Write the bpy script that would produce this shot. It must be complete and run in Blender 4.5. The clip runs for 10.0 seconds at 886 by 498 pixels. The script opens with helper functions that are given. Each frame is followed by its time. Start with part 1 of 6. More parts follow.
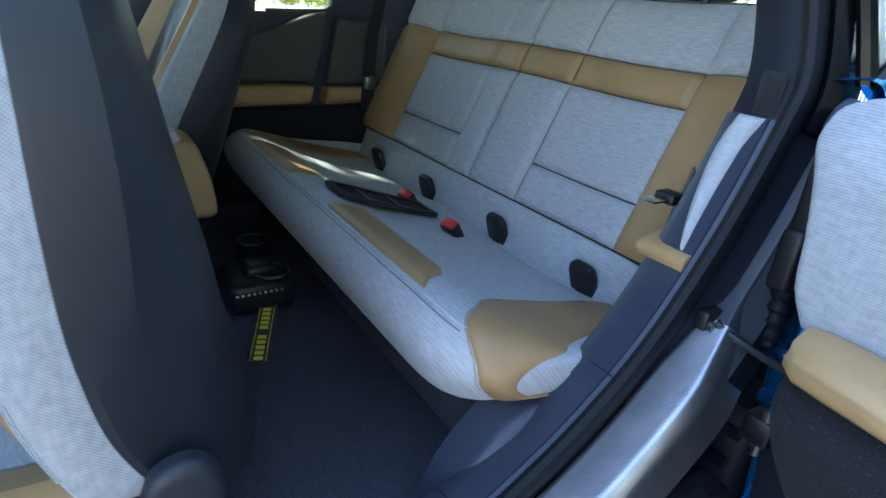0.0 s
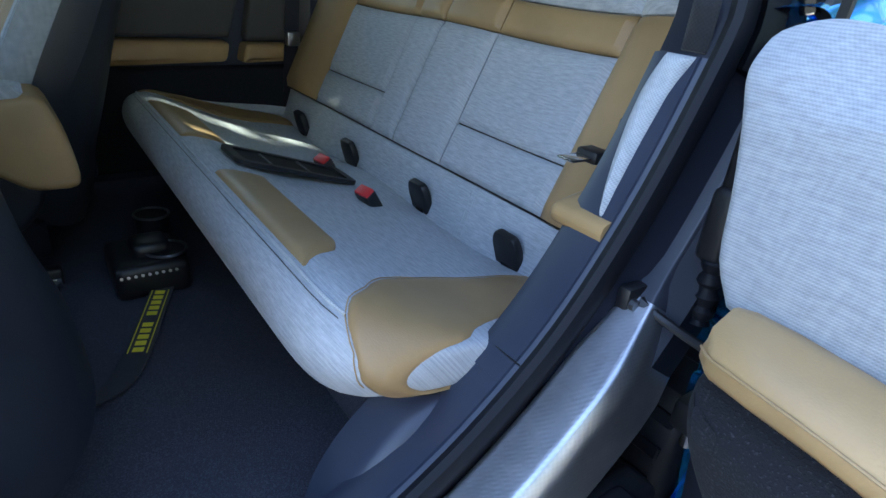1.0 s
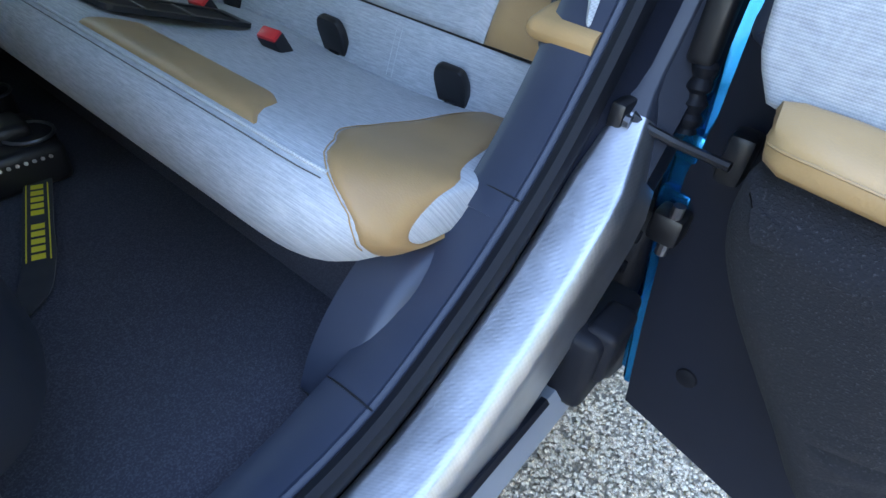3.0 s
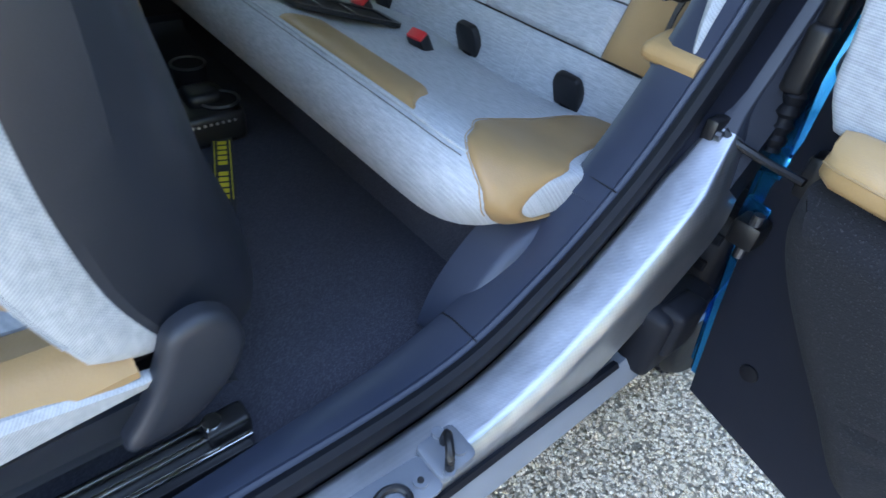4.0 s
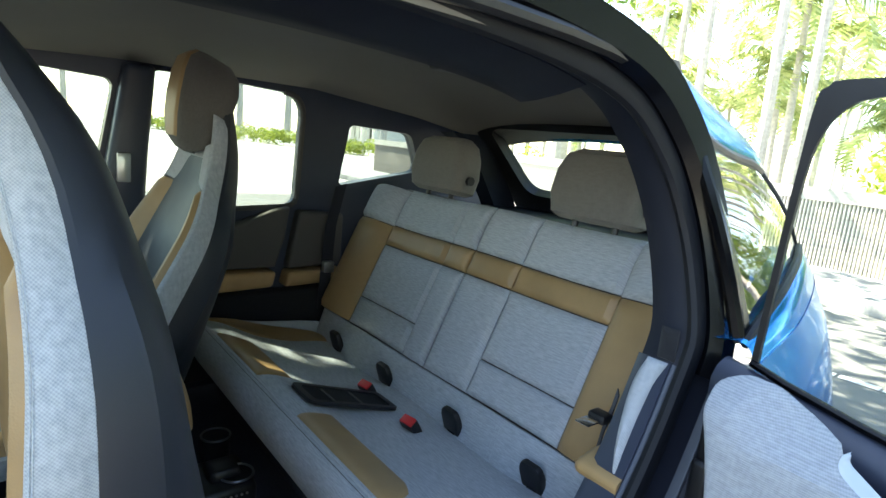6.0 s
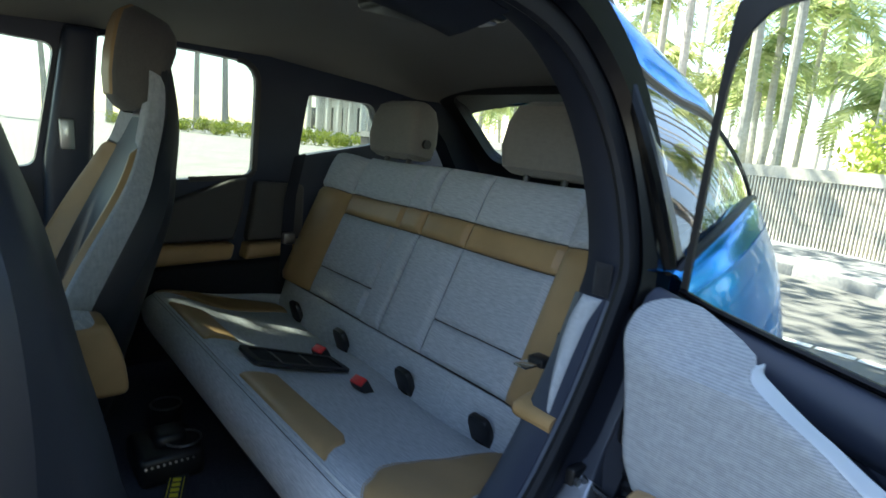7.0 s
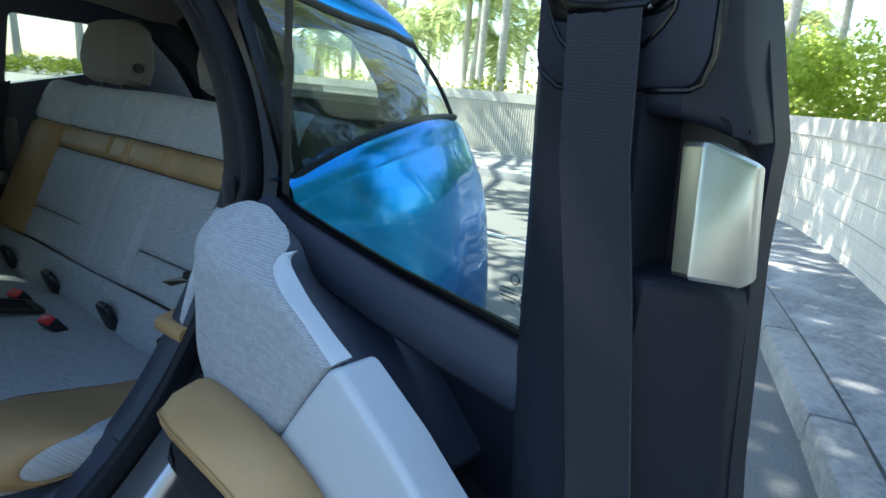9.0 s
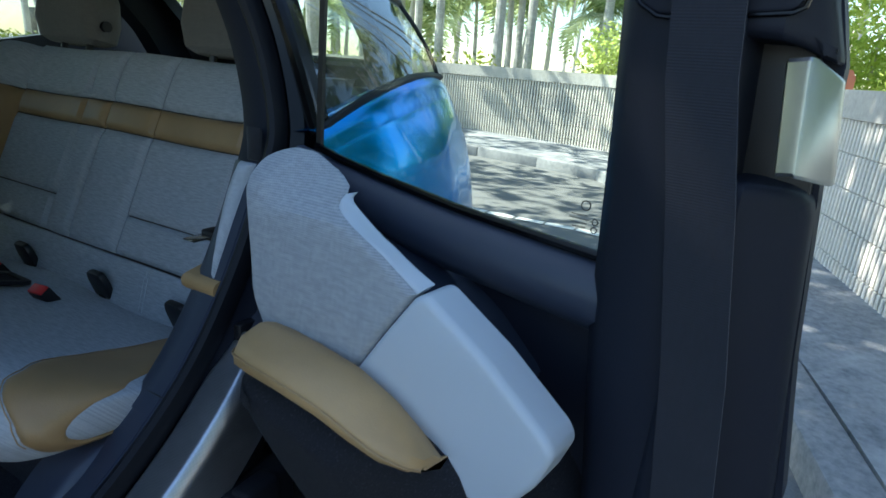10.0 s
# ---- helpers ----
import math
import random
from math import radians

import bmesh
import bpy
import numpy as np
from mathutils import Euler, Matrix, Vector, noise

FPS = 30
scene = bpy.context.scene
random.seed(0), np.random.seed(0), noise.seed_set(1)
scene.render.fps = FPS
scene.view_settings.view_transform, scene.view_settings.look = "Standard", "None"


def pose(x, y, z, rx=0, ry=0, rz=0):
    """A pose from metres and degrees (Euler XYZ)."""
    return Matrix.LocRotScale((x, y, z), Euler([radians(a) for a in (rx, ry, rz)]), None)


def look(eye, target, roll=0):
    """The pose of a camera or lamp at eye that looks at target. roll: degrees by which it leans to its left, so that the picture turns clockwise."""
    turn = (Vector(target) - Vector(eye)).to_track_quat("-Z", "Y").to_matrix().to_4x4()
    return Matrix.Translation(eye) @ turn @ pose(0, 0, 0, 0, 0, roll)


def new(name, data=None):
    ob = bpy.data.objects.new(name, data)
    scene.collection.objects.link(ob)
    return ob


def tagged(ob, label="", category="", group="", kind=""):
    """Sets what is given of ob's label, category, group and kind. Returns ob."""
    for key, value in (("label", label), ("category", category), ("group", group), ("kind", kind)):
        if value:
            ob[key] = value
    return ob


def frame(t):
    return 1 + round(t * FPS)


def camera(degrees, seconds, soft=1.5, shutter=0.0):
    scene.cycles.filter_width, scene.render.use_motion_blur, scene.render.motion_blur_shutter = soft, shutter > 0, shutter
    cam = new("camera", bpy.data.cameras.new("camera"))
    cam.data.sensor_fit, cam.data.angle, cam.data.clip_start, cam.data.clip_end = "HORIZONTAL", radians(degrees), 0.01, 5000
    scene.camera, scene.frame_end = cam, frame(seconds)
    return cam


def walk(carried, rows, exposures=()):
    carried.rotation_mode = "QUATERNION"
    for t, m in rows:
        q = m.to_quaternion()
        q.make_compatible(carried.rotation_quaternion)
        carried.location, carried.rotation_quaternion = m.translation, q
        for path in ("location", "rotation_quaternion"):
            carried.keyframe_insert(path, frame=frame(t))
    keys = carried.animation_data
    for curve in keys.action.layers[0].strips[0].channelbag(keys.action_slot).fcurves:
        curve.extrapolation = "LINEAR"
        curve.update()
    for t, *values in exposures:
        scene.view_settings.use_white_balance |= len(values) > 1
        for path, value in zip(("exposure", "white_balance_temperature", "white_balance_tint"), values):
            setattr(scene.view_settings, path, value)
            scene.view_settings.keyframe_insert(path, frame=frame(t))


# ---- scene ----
# ---- camera and walk ----
cam = camera(76.0, 10.0, soft=1.5, shutter=0.28)
PATH = [
    (0, (-0.792, -1.08, 1.068), (0.246, 0.436, 0.278), 5.6),
    (0.5, (-0.715, -1.074, 1.052), (0.362, 0.391, 0.221), 5.9),
    (1, (-0.639, -1.044, 1.025), (0.47, 0.375, 0.156), 6.0),
    (1.5, (-0.628, -1.012, 1.005), (0.404, 0.405, 0.043), 6.0),
    (2, (-0.685, -0.968, 0.965), (0.409, 0.299, -0.129), 6.3),
    (2.2, (-0.692, -0.961, 0.96), (0.498, 0.174, -0.179), 6.7),
    (3.3, (-0.705, -0.918, 0.986), (0.569, -0.03, -0.275), 7.1),
    (3.5, (-0.738, -0.917, 1.021), (0.517, -0.007, -0.243), 7.0),
    (4, (-0.826, -0.994, 1.033), (0.239, 0.102, -0.258), 7.5),
    (4.5, (-0.85, -1.016, 1.137), (0.112, 0.144, -0.178), 7.4),
    (5, (-0.861, -1.064, 1.324), (0.102, 0.233, 0.146), 6.1),
    (5.5, (-0.856, -1.1, 1.363), (0.237, 0.399, 0.616), 4.8),
    (5.7, (-0.888, -1.112, 1.334), (0.333, 0.419, 0.927), 6.0),
    (6.8, (-0.831, -1.138, 1.212), (0.448, 0.36, 0.864), 4.7),
    (7, (-0.796, -1.181, 1.201), (0.47, 0.319, 0.816), 4.7),
    (7.5, (-0.694, -1.349, 1.183), (0.519, 0.169, 0.707), 4.2),
    (8, (-0.639, -1.474, 1.2), (0.633, -0.02, 0.684), 3.9),
    (8.5, (-0.594, -1.498, 1.221), (0.848, -0.219, 0.684), 4.0),
    (9, (-0.575, -1.485, 1.191), (1.002, -0.384, 0.643), 4.6),
    (9.5, (-0.627, -1.437, 1.172), (1.036, -0.471, 0.626), 4.6),
    (10, (-0.695, -1.39, 1.145), (0.982, -0.491, 0.53), 4.5),
]
EXPOSURES = [(0.0, 3.38, 6550, 12), (2.0, 3.62, 6650, 12), (3.5, 3.88, 6950, 12), (4.5, 3.8, 7150, 12), (5.2, 3.4, 7100, 9), (5.6, 3.36, 7300, 9), (7.0, 2.48, 6900, 8), (8.0, 2.16, 6450, 6), (9.0, 2.24, 6350, 4), (10.0, 1.82, 6200, 4)]
walk(cam, [(t, look(eye, target, roll)) for t, eye, target, roll in PATH], EXPOSURES)

# ---- world and sun ----
SUN_EL, SUN_AZ = 47.0, 100.0  # elevation; compass angle of the way to the sun, counted from +x towards +y
world = bpy.data.worlds.new("sky_world")
scene.world = world
world.use_nodes = True
wn = world.node_tree
wn.nodes.clear()
sky = wn.nodes.new("ShaderNodeTexSky")
sky.sky_type = 'NISHITA'
sky.sun_disc = False
sky.sun_elevation = radians(SUN_EL)
sky.sun_rotation = radians(90.0 - SUN_AZ)
sky.dust_density = 0.4
bg = wn.nodes.new("ShaderNodeBackground")
bg.inputs["Strength"].default_value = 0.125
wo = wn.nodes.new("ShaderNodeOutputWorld")
wn.links.new(sky.outputs[0], bg.inputs["Color"])
wn.links.new(bg.outputs[0], wo.inputs["Surface"])
sun_data = bpy.data.lights.new("sun", 'SUN')
sun_data.energy, sun_data.angle, sun_data.color = 5.0, radians(0.6), (1.0, 0.94, 0.84)
sun = new("sun", sun_data)
SUN_WAY = Vector((math.cos(radians(SUN_EL)) * math.cos(radians(SUN_AZ)), math.cos(radians(SUN_EL)) * math.sin(radians(SUN_AZ)), math.sin(radians(SUN_EL))))
sun.matrix_world = look(SUN_WAY * 30, (0, 0, 0))


# ---- materials ----
def material(name, rough=0.6, metal=0.0):
    m = bpy.data.materials.new(name)
    m.use_nodes = True
    nt = m.node_tree
    b = nt.nodes["Principled BSDF"]
    b.inputs["Roughness"].default_value, b.inputs["Metallic"].default_value = rough, metal
    return m, nt, b


def node(nt, kind, values=()):
    n = nt.nodes.new(kind)
    for key, value in dict(values).items():
        n.inputs[key].default_value = value
    return n


def coords(nt, scale=(1, 1, 1)):
    tc = node(nt, "ShaderNodeTexCoord")
    mp = node(nt, "ShaderNodeMapping", {"Scale": scale})
    nt.links.new(tc.outputs["Object"], mp.inputs["Vector"])
    return mp.outputs[0]


def ramp(nt, src, stops):
    r = node(nt, "ShaderNodeValToRGB")
    el = r.color_ramp.elements
    while len(el) < len(stops):
        el.new(0.5)
    for e, (p, c) in zip(el, stops):
        e.position, e.color = p, (*c, 1)
    nt.links.new(src, r.inputs["Fac"])
    return r.outputs["Color"]


def mix(nt, fac, a, b, blend='MIX'):
    m = node(nt, "ShaderNodeMix")
    m.data_type, m.blend_type = 'RGBA', blend
    for name_, v in (("Factor_Float", fac), ("A_Color", a), ("B_Color", b)):
        sock = next(s for s in m.inputs if s.identifier == name_)
        if isinstance(v, (int, float)):
            sock.default_value = v
        elif isinstance(v, tuple):
            sock.default_value = (*v, 1)
        else:
            nt.links.new(v, sock)
    return next(s for s in m.outputs if s.identifier == "Result_Color")


def noise_tex(nt, vec, scale, detail=4.0, rough=0.55):
    n = node(nt, "ShaderNodeTexNoise", {"Scale": scale, "Detail": detail, "Roughness": rough})
    nt.links.new(vec, n.inputs["Vector"])
    return n.outputs["Fac"]


def bump(nt, b, height, strength, distance):
    n = node(nt, "ShaderNodeBump", {"Strength": strength, "Distance": distance})
    nt.links.new(height, n.inputs["Height"])
    nt.links.new(n.outputs[0], b.inputs["Normal"])


def math_node(nt, op, a, b=0.0):
    n = node(nt, "ShaderNodeMath")
    n.operation = op
    for k, v in enumerate((a, b)):
        if isinstance(v, (int, float)):
            n.inputs[k].default_value = v
        else:
            nt.links.new(v, n.inputs[k])
    return n.outputs[0]


def woven(name, light, dark, pitch=0.0022, axes=(0, 1), slub=0.35, rib=0.0, wear=0.22):
    """Plain woven seat cloth: fine threads both ways, long slubs along the first axis, soft wear clouds."""
    m, nt, b = material(name, 0.92)
    vec = coords(nt)
    sp = node(nt, "ShaderNodeSeparateXYZ")
    nt.links.new(vec, sp.inputs[0])
    k = 2 * math.pi / pitch
    waves = [math_node(nt, 'SINE', math_node(nt, 'MULTIPLY', sp.outputs[a], k)) for a in axes]
    grid = math_node(nt, 'ADD', math_node(nt, 'MULTIPLY', math_node(nt, 'MULTIPLY', waves[0], waves[1]), 0.5 * (1 - rib)), 0.5)
    grid = math_node(nt, 'ADD', grid, math_node(nt, 'MULTIPLY', waves[1], 0.5 * rib))
    yarn = []
    for along in axes:
        mp = node(nt, "ShaderNodeMapping", {"Scale": tuple(55.0 if q == along else 0.55 / pitch for q in range(3))})
        nt.links.new(vec, mp.inputs["Vector"])
        yarn.append(noise_tex(nt, mp.outputs[0], 1.0, 1.0))
    mean = math_node(nt, 'ADD', math_node(nt, 'MULTIPLY', yarn[0], 0.6), math_node(nt, 'MULTIPLY', yarn[1], 0.4))
    fac = math_node(nt, 'ADD', math_node(nt, 'MULTIPLY', grid, 1.0 - slub), math_node(nt, 'MULTIPLY', ramp(nt, mean, [(0.36, (0, 0, 0)), (0.64, (1, 1, 1))]), slub))
    col = ramp(nt, fac, [(0.0, dark), (1.0, light)])
    cloud = noise_tex(nt, vec, 4.0, 4.0)
    col = mix(nt, math_node(nt, 'MULTIPLY', cloud, wear), col, tuple(0.80 * v for v in light), 'MIX')
    nt.links.new(col, b.inputs["Base Color"])
    b.inputs["Sheen Weight"].default_value = 0.15
    bump(nt, b, fac, 0.35, 0.0008)
    return m


def leather(name, base, rough=0.48):
    m, nt, b = material(name, rough)
    vec = coords(nt)
    v = node(nt, "ShaderNodeTexVoronoi", {"Scale": 420.0})
    nt.links.new(vec, v.inputs["Vector"])
    cloud = noise_tex(nt, vec, 7.0, 5.0)
    col = ramp(nt, cloud, [(0.3, tuple(0.82 * c for c in base)), (0.7, tuple(1.1 * c for c in base))])
    nt.links.new(col, b.inputs["Base Color"])
    h = math_node(nt, 'ADD', math_node(nt, 'MULTIPLY', v.outputs["Distance"], 0.4), noise_tex(nt, vec, 30.0, 3.0))
    bump(nt, b, h, 0.22, 0.002)
    nt.links.new(math_node(nt, 'ADD', math_node(nt, 'MULTIPLY', cloud, 0.2), rough - 0.1), b.inputs["Roughness"])
    return m


def plastic(name, base, rough=0.5, grain=600.0, relief=0.15, dust=0.15, gloss=0.5):
    m, nt, b = material(name, rough)
    b.inputs["Specular IOR Level"].default_value = gloss
    vec = coords(nt)
    fine, cloud = noise_tex(nt, vec, grain, 2.0), noise_tex(nt, vec, 6.0, 6.0)
    col = ramp(nt, cloud, [(0.35, base), (0.75, tuple(c + dust * 0.12 for c in base))])
    nt.links.new(col, b.inputs["Base Color"])
    nt.links.new(math_node(nt, 'ADD', math_node(nt, 'MULTIPLY', cloud, 0.25), rough - 0.12), b.inputs["Roughness"])
    bump(nt, b, fine, relief, 0.0008)
    return m


def carpet(name, base, speck, scale=480.0, lo=0.45, hi=0.72):
    m, nt, b = material(name, 0.98)
    vec = coords(nt)
    fine, cloud = noise_tex(nt, vec, scale, 3.0), noise_tex(nt, vec, 9.0, 5.0)
    col = ramp(nt, fine, [(lo, base), (hi, speck)])
    col = mix(nt, math_node(nt, 'MULTIPLY', cloud, 0.4), col, tuple(0.6 * v for v in base))
    nt.links.new(col, b.inputs["Base Color"])
    bump(nt, b, fine, 0.6, 0.003)
    return m


def mineral(name, a, b_, scale=40.0, rough=0.9, relief=0.4, dist=0.01, stain=0.4, stain_scale=0.6, stain_col=(0.1, 0.1, 0.09)):
    m, nt, b = material(name, rough)
    vec = coords(nt)
    fine, big = noise_tex(nt, vec, scale, 6.0, 0.65), noise_tex(nt, vec, stain_scale, 7.0, 0.6)
    col = ramp(nt, fine, [(0.3, a), (0.7, b_)])
    mask = ramp(nt, big, [(0.45, (0, 0, 0)), (0.7, (stain,) * 3)])
    col = mix(nt, mask, col, stain_col)
    nt.links.new(col, b.inputs["Base Color"])
    bump(nt, b, fine, relief, dist)
    return m


def glass(name, tint=(1, 1, 1), base=0.03, rough=0.0, power_=5.0):
    """Thin pane: clear or tinted passage with a mirror gloss by angle."""
    m = bpy.data.materials.new(name)
    m.use_nodes = True
    nt = m.node_tree
    nt.nodes.clear()
    out = node(nt, "ShaderNodeOutputMaterial")
    tr = node(nt, "ShaderNodeBsdfTransparent", {"Color": (*tint, 1)})
    gl = node(nt, "ShaderNodeBsdfGlossy", {"Roughness": rough})
    lw = node(nt, "ShaderNodeLayerWeight", {"Blend": 0.5})
    power = math_node(nt, 'POWER', lw.outputs["Facing"], power_)
    gloss = math_node(nt, 'ADD', math_node(nt, 'MULTIPLY', power, 0.95 - base), base)
    mx = node(nt, "ShaderNodeMixShader")
    nt.links.new(gloss, mx.inputs[0])
    nt.links.new(tr.outputs[0], mx.inputs[1])
    nt.links.new(gl.outputs[0], mx.inputs[2])
    nt.links.new(mx.outputs[0], out.inputs["Surface"])
    return m


def melange(name, light, dark, pitch=0.0030, wear=0.2):
    """Heathered rib cloth: fine ribs across the seat with long pale and dark slubs in the yarn."""
    m, nt, b = material(name, 0.92)
    vec = coords(nt)
    sp = node(nt, "ShaderNodeSeparateXYZ")
    nt.links.new(vec, sp.inputs[0])
    run = math_node(nt, 'ADD', sp.outputs[0], math_node(nt, 'MULTIPLY', sp.outputs[2], 0.8))
    wob = math_node(nt, 'MULTIPLY', noise_tex(nt, vec, 60.0, 2.0), 1.6)
    ribs = math_node(nt, 'SINE', math_node(nt, 'ADD', math_node(nt, 'MULTIPLY', run, 2 * math.pi / pitch), wob))
    cm = node(nt, "ShaderNodeCombineXYZ")
    for k, src in enumerate((math_node(nt, 'MULTIPLY', run, 0.8 / pitch), math_node(nt, 'MULTIPLY', sp.outputs[1], 38.0))):
        nt.links.new(src, cm.inputs[k])
    slub = ramp(nt, noise_tex(nt, cm.outputs[0], 1.0, 2.0), [(0.34, (0, 0, 0)), (0.66, (1, 1, 1))])
    thread = noise_tex(nt, vec, 0.75 / pitch, 1.0)
    fac = math_node(nt, 'ADD', math_node(nt, 'MULTIPLY', ribs, 0.09), math_node(nt, 'ADD', math_node(nt, 'MULTIPLY', slub, 0.55), math_node(nt, 'MULTIPLY', thread, 0.40)))
    col = ramp(nt, fac, [(0.12, dark), (0.88, light)])
    cloud = noise_tex(nt, vec, 3.5, 4.0)
    col = mix(nt, math_node(nt, 'MULTIPLY', cloud, wear), col, tuple(0.78 * v for v in light), 'MIX')
    nt.links.new(col, b.inputs["Base Color"])
    b.inputs["Sheen Weight"].default_value = 0.12
    bump(nt, b, fac, 0.4, 0.0009)
    return m


CLOTH = melange("seat_cloth", (0.485, 0.51, 0.545), (0.30, 0.325, 0.36), 0.0026)
CLOTH_SIDE = woven("seat_cloth_side", (0.59, 0.61, 0.635), (0.30, 0.33, 0.365), 0.0034, (2, 1), 0.28)
CLOTH_SIDE_X = woven("seat_cloth_flank", (0.54, 0.56, 0.58), (0.22, 0.245, 0.275), 0.0034, (2, 0), 0.34)
CLOTH_PILLAR = woven("pillar_cloth", (0.54, 0.57, 0.60), (0.24, 0.265, 0.30), 0.0034, (1, 2), 0.28)
MESH_BLACK = woven("perforated_black", (0.016, 0.017, 0.022), (0.005, 0.005, 0.007), 0.0050, (1, 2), 0.3)
CLOTH_DOOR = woven("door_cloth", (0.395, 0.415, 0.44), (0.19, 0.205, 0.23), 0.0026, (0, 1), 0.34, 0.55, 0.10)
TAUPE_DARK = woven("dark_taupe_cloth", (0.12, 0.11, 0.105), (0.075, 0.07, 0.066), 0.0022, (1, 2))
TAUPE = woven("taupe_cloth", (0.20, 0.188, 0.170), (0.125, 0.117, 0.106), 0.0022, (1, 2))
TAN = leather("tan_leather", (0.37, 0.232, 0.107))
TAN_DOOR = leather("tan_door_leather", (0.43, 0.27, 0.12))
TRIM = plastic("blue_black_trim", (0.022, 0.029, 0.050), 0.42, dust=0.06)
PILLAR = plastic("dark_pillar_trim", (0.010, 0.0125, 0.022), 0.55, dust=0.0, gloss=0.24)
SHELL = plastic("seat_shell_plastic", (0.013, 0.016, 0.024), 0.46, dust=0.03)
SILL = plastic("sill_plastic", (0.028, 0.036, 0.060), 0.36, 500.0, 0.12, 0.08)
# dark copy of the carbon, with the hinge recess's shade in its colour
SHADED_CARBON = plastic("shaded_laminate", (0.026, 0.031, 0.045), 0.34, 80.0, 0.2, 0.2)
STRIKER_GREY = plastic("slate_coated_steel", (0.15, 0.165, 0.195), 0.40)
BLACK = plastic("black_plastic", (0.009, 0.009, 0.011), 0.42, dust=0.03)
PIANO = plastic("gloss_black_plastic", (0.0025, 0.0025, 0.0035), 0.22, dust=0.0, gloss=0.22)
RUBBER = plastic("black_rubber", (0.008, 0.009, 0.013), 0.5, 300.0, 0.1, 0.02, 0.18)
GREY_PAD = plastic("pale_grey_plastic", (0.44, 0.48, 0.53), 0.42, 900.0, 0.08)
HEADLINER = plastic("headliner_felt", (0.16, 0.152, 0.138), 0.95, 500.0, 0.4)
# grey of the far side, darkened to put the cabin's shade into it
FAR_SHADE_GREY = plastic("far_shade_grey", (0.062, 0.058, 0.054), 0.75, dust=0.08)
SKIRT = plastic("satin_grey_skirt", (0.20, 0.22, 0.25), 0.38)
CARPET = carpet("floor_carpet", (0.035, 0.037, 0.054), (0.090, 0.092, 0.115))
FELT = carpet("door_felt", (0.008, 0.009, 0.014), (0.075, 0.08, 0.092), 420.0, 0.58, 0.80)
RED = plastic("red_plastic", (0.62, 0.025, 0.03), 0.4)
GRAVEL = mineral("gravel", (0.40, 0.335, 0.255), (0.74, 0.66, 0.54), 240.0, 0.95, 0.9, 0.02, 0.3, 1.2, (0.16, 0.145, 0.125))
ASPHALT = mineral("asphalt", (0.12, 0.125, 0.125), (0.21, 0.21, 0.205), 90.0, 0.92, 0.5, 0.01, 0.35, 0.35, (0.085, 0.088, 0.09))
CONCRETE = mineral("concrete", (0.34, 0.33, 0.30), (0.48, 0.465, 0.43), 22.0, 0.9, 0.3, 0.006, 0.45, 0.9, (0.19, 0.19, 0.18))
KERBSTONE = mineral("weathered_kerb", (0.15, 0.16, 0.17), (0.30, 0.30, 0.30), 30.0, 0.9, 0.5, 0.008, 0.5, 2.6, (0.42, 0.42, 0.41))
SIGN_RED = plastic("faded_sign_red", (0.42, 0.14, 0.09), 0.6)
PAVING = mineral("worn_pavement", (0.13, 0.14, 0.155), (0.27, 0.28, 0.29), 26.0, 0.9, 0.5, 0.008, 0.65, 3.2, (0.50, 0.50, 0.49))
WALLBLOCK = mineral("ribbed_block", (0.54, 0.51, 0.45), (0.70, 0.67, 0.60), 60.0, 0.95, 0.5, 0.006, 0.25, 1.3, (0.30, 0.285, 0.25))
# groove colour darkened to put the shade between the ribs into it
GROOVE = mineral("shade_dark_groove", (0.11, 0.10, 0.09), (0.20, 0.185, 0.165), 60.0, 0.95, 0.5, 0.006, 0.3, 1.3, (0.05, 0.046, 0.042))
WHITE_PAINT = mineral("road_paint", (0.62, 0.62, 0.60), (0.80, 0.80, 0.77), 60.0, 0.8, 0.3, 0.004, 0.4, 4.0, (0.35, 0.35, 0.34))


def car_paint():
    m, nt, b = material("blue_car_paint", 0.19, 0.85)
    vec = coords(nt)
    fl = noise_tex(nt, vec, 900.0, 1.0)
    nt.links.new(ramp(nt, fl, [(0.3, (0.006, 0.215, 0.58)), (0.7, (0.018, 0.335, 0.75))]), b.inputs["Base Color"])
    b.inputs["Coat Weight"].default_value, b.inputs["Coat Roughness"].default_value = 0.45, 0.004
    b.inputs["Specular Tint"].default_value = (0.10, 0.45, 0.85, 1.0)
    return m


def metal(name, base, rough, stretch=(1, 1, 1), metallic=1.0):
    m, nt, b = material(name, rough, metallic)
    vec = coords(nt, stretch)
    n = noise_tex(nt, vec, 60.0, 4.0)
    nt.links.new(ramp(nt, n, [(0.3, tuple(0.8 * c for c in base)), (0.7, base)]), b.inputs["Base Color"])
    nt.links.new(math_node(nt, 'ADD', math_node(nt, 'MULTIPLY', n, 0.2), rough - 0.1), b.inputs["Roughness"])
    return m


PAINT = car_paint()
SILVER = metal("satin_silver", (0.66, 0.67, 0.65), 0.30, (0.25, 0.25, 0.25))
STEEL = metal("steel", (0.40, 0.40, 0.41), 0.34)
CHROME = metal("polished_steel", (0.80, 0.80, 0.80), 0.18)


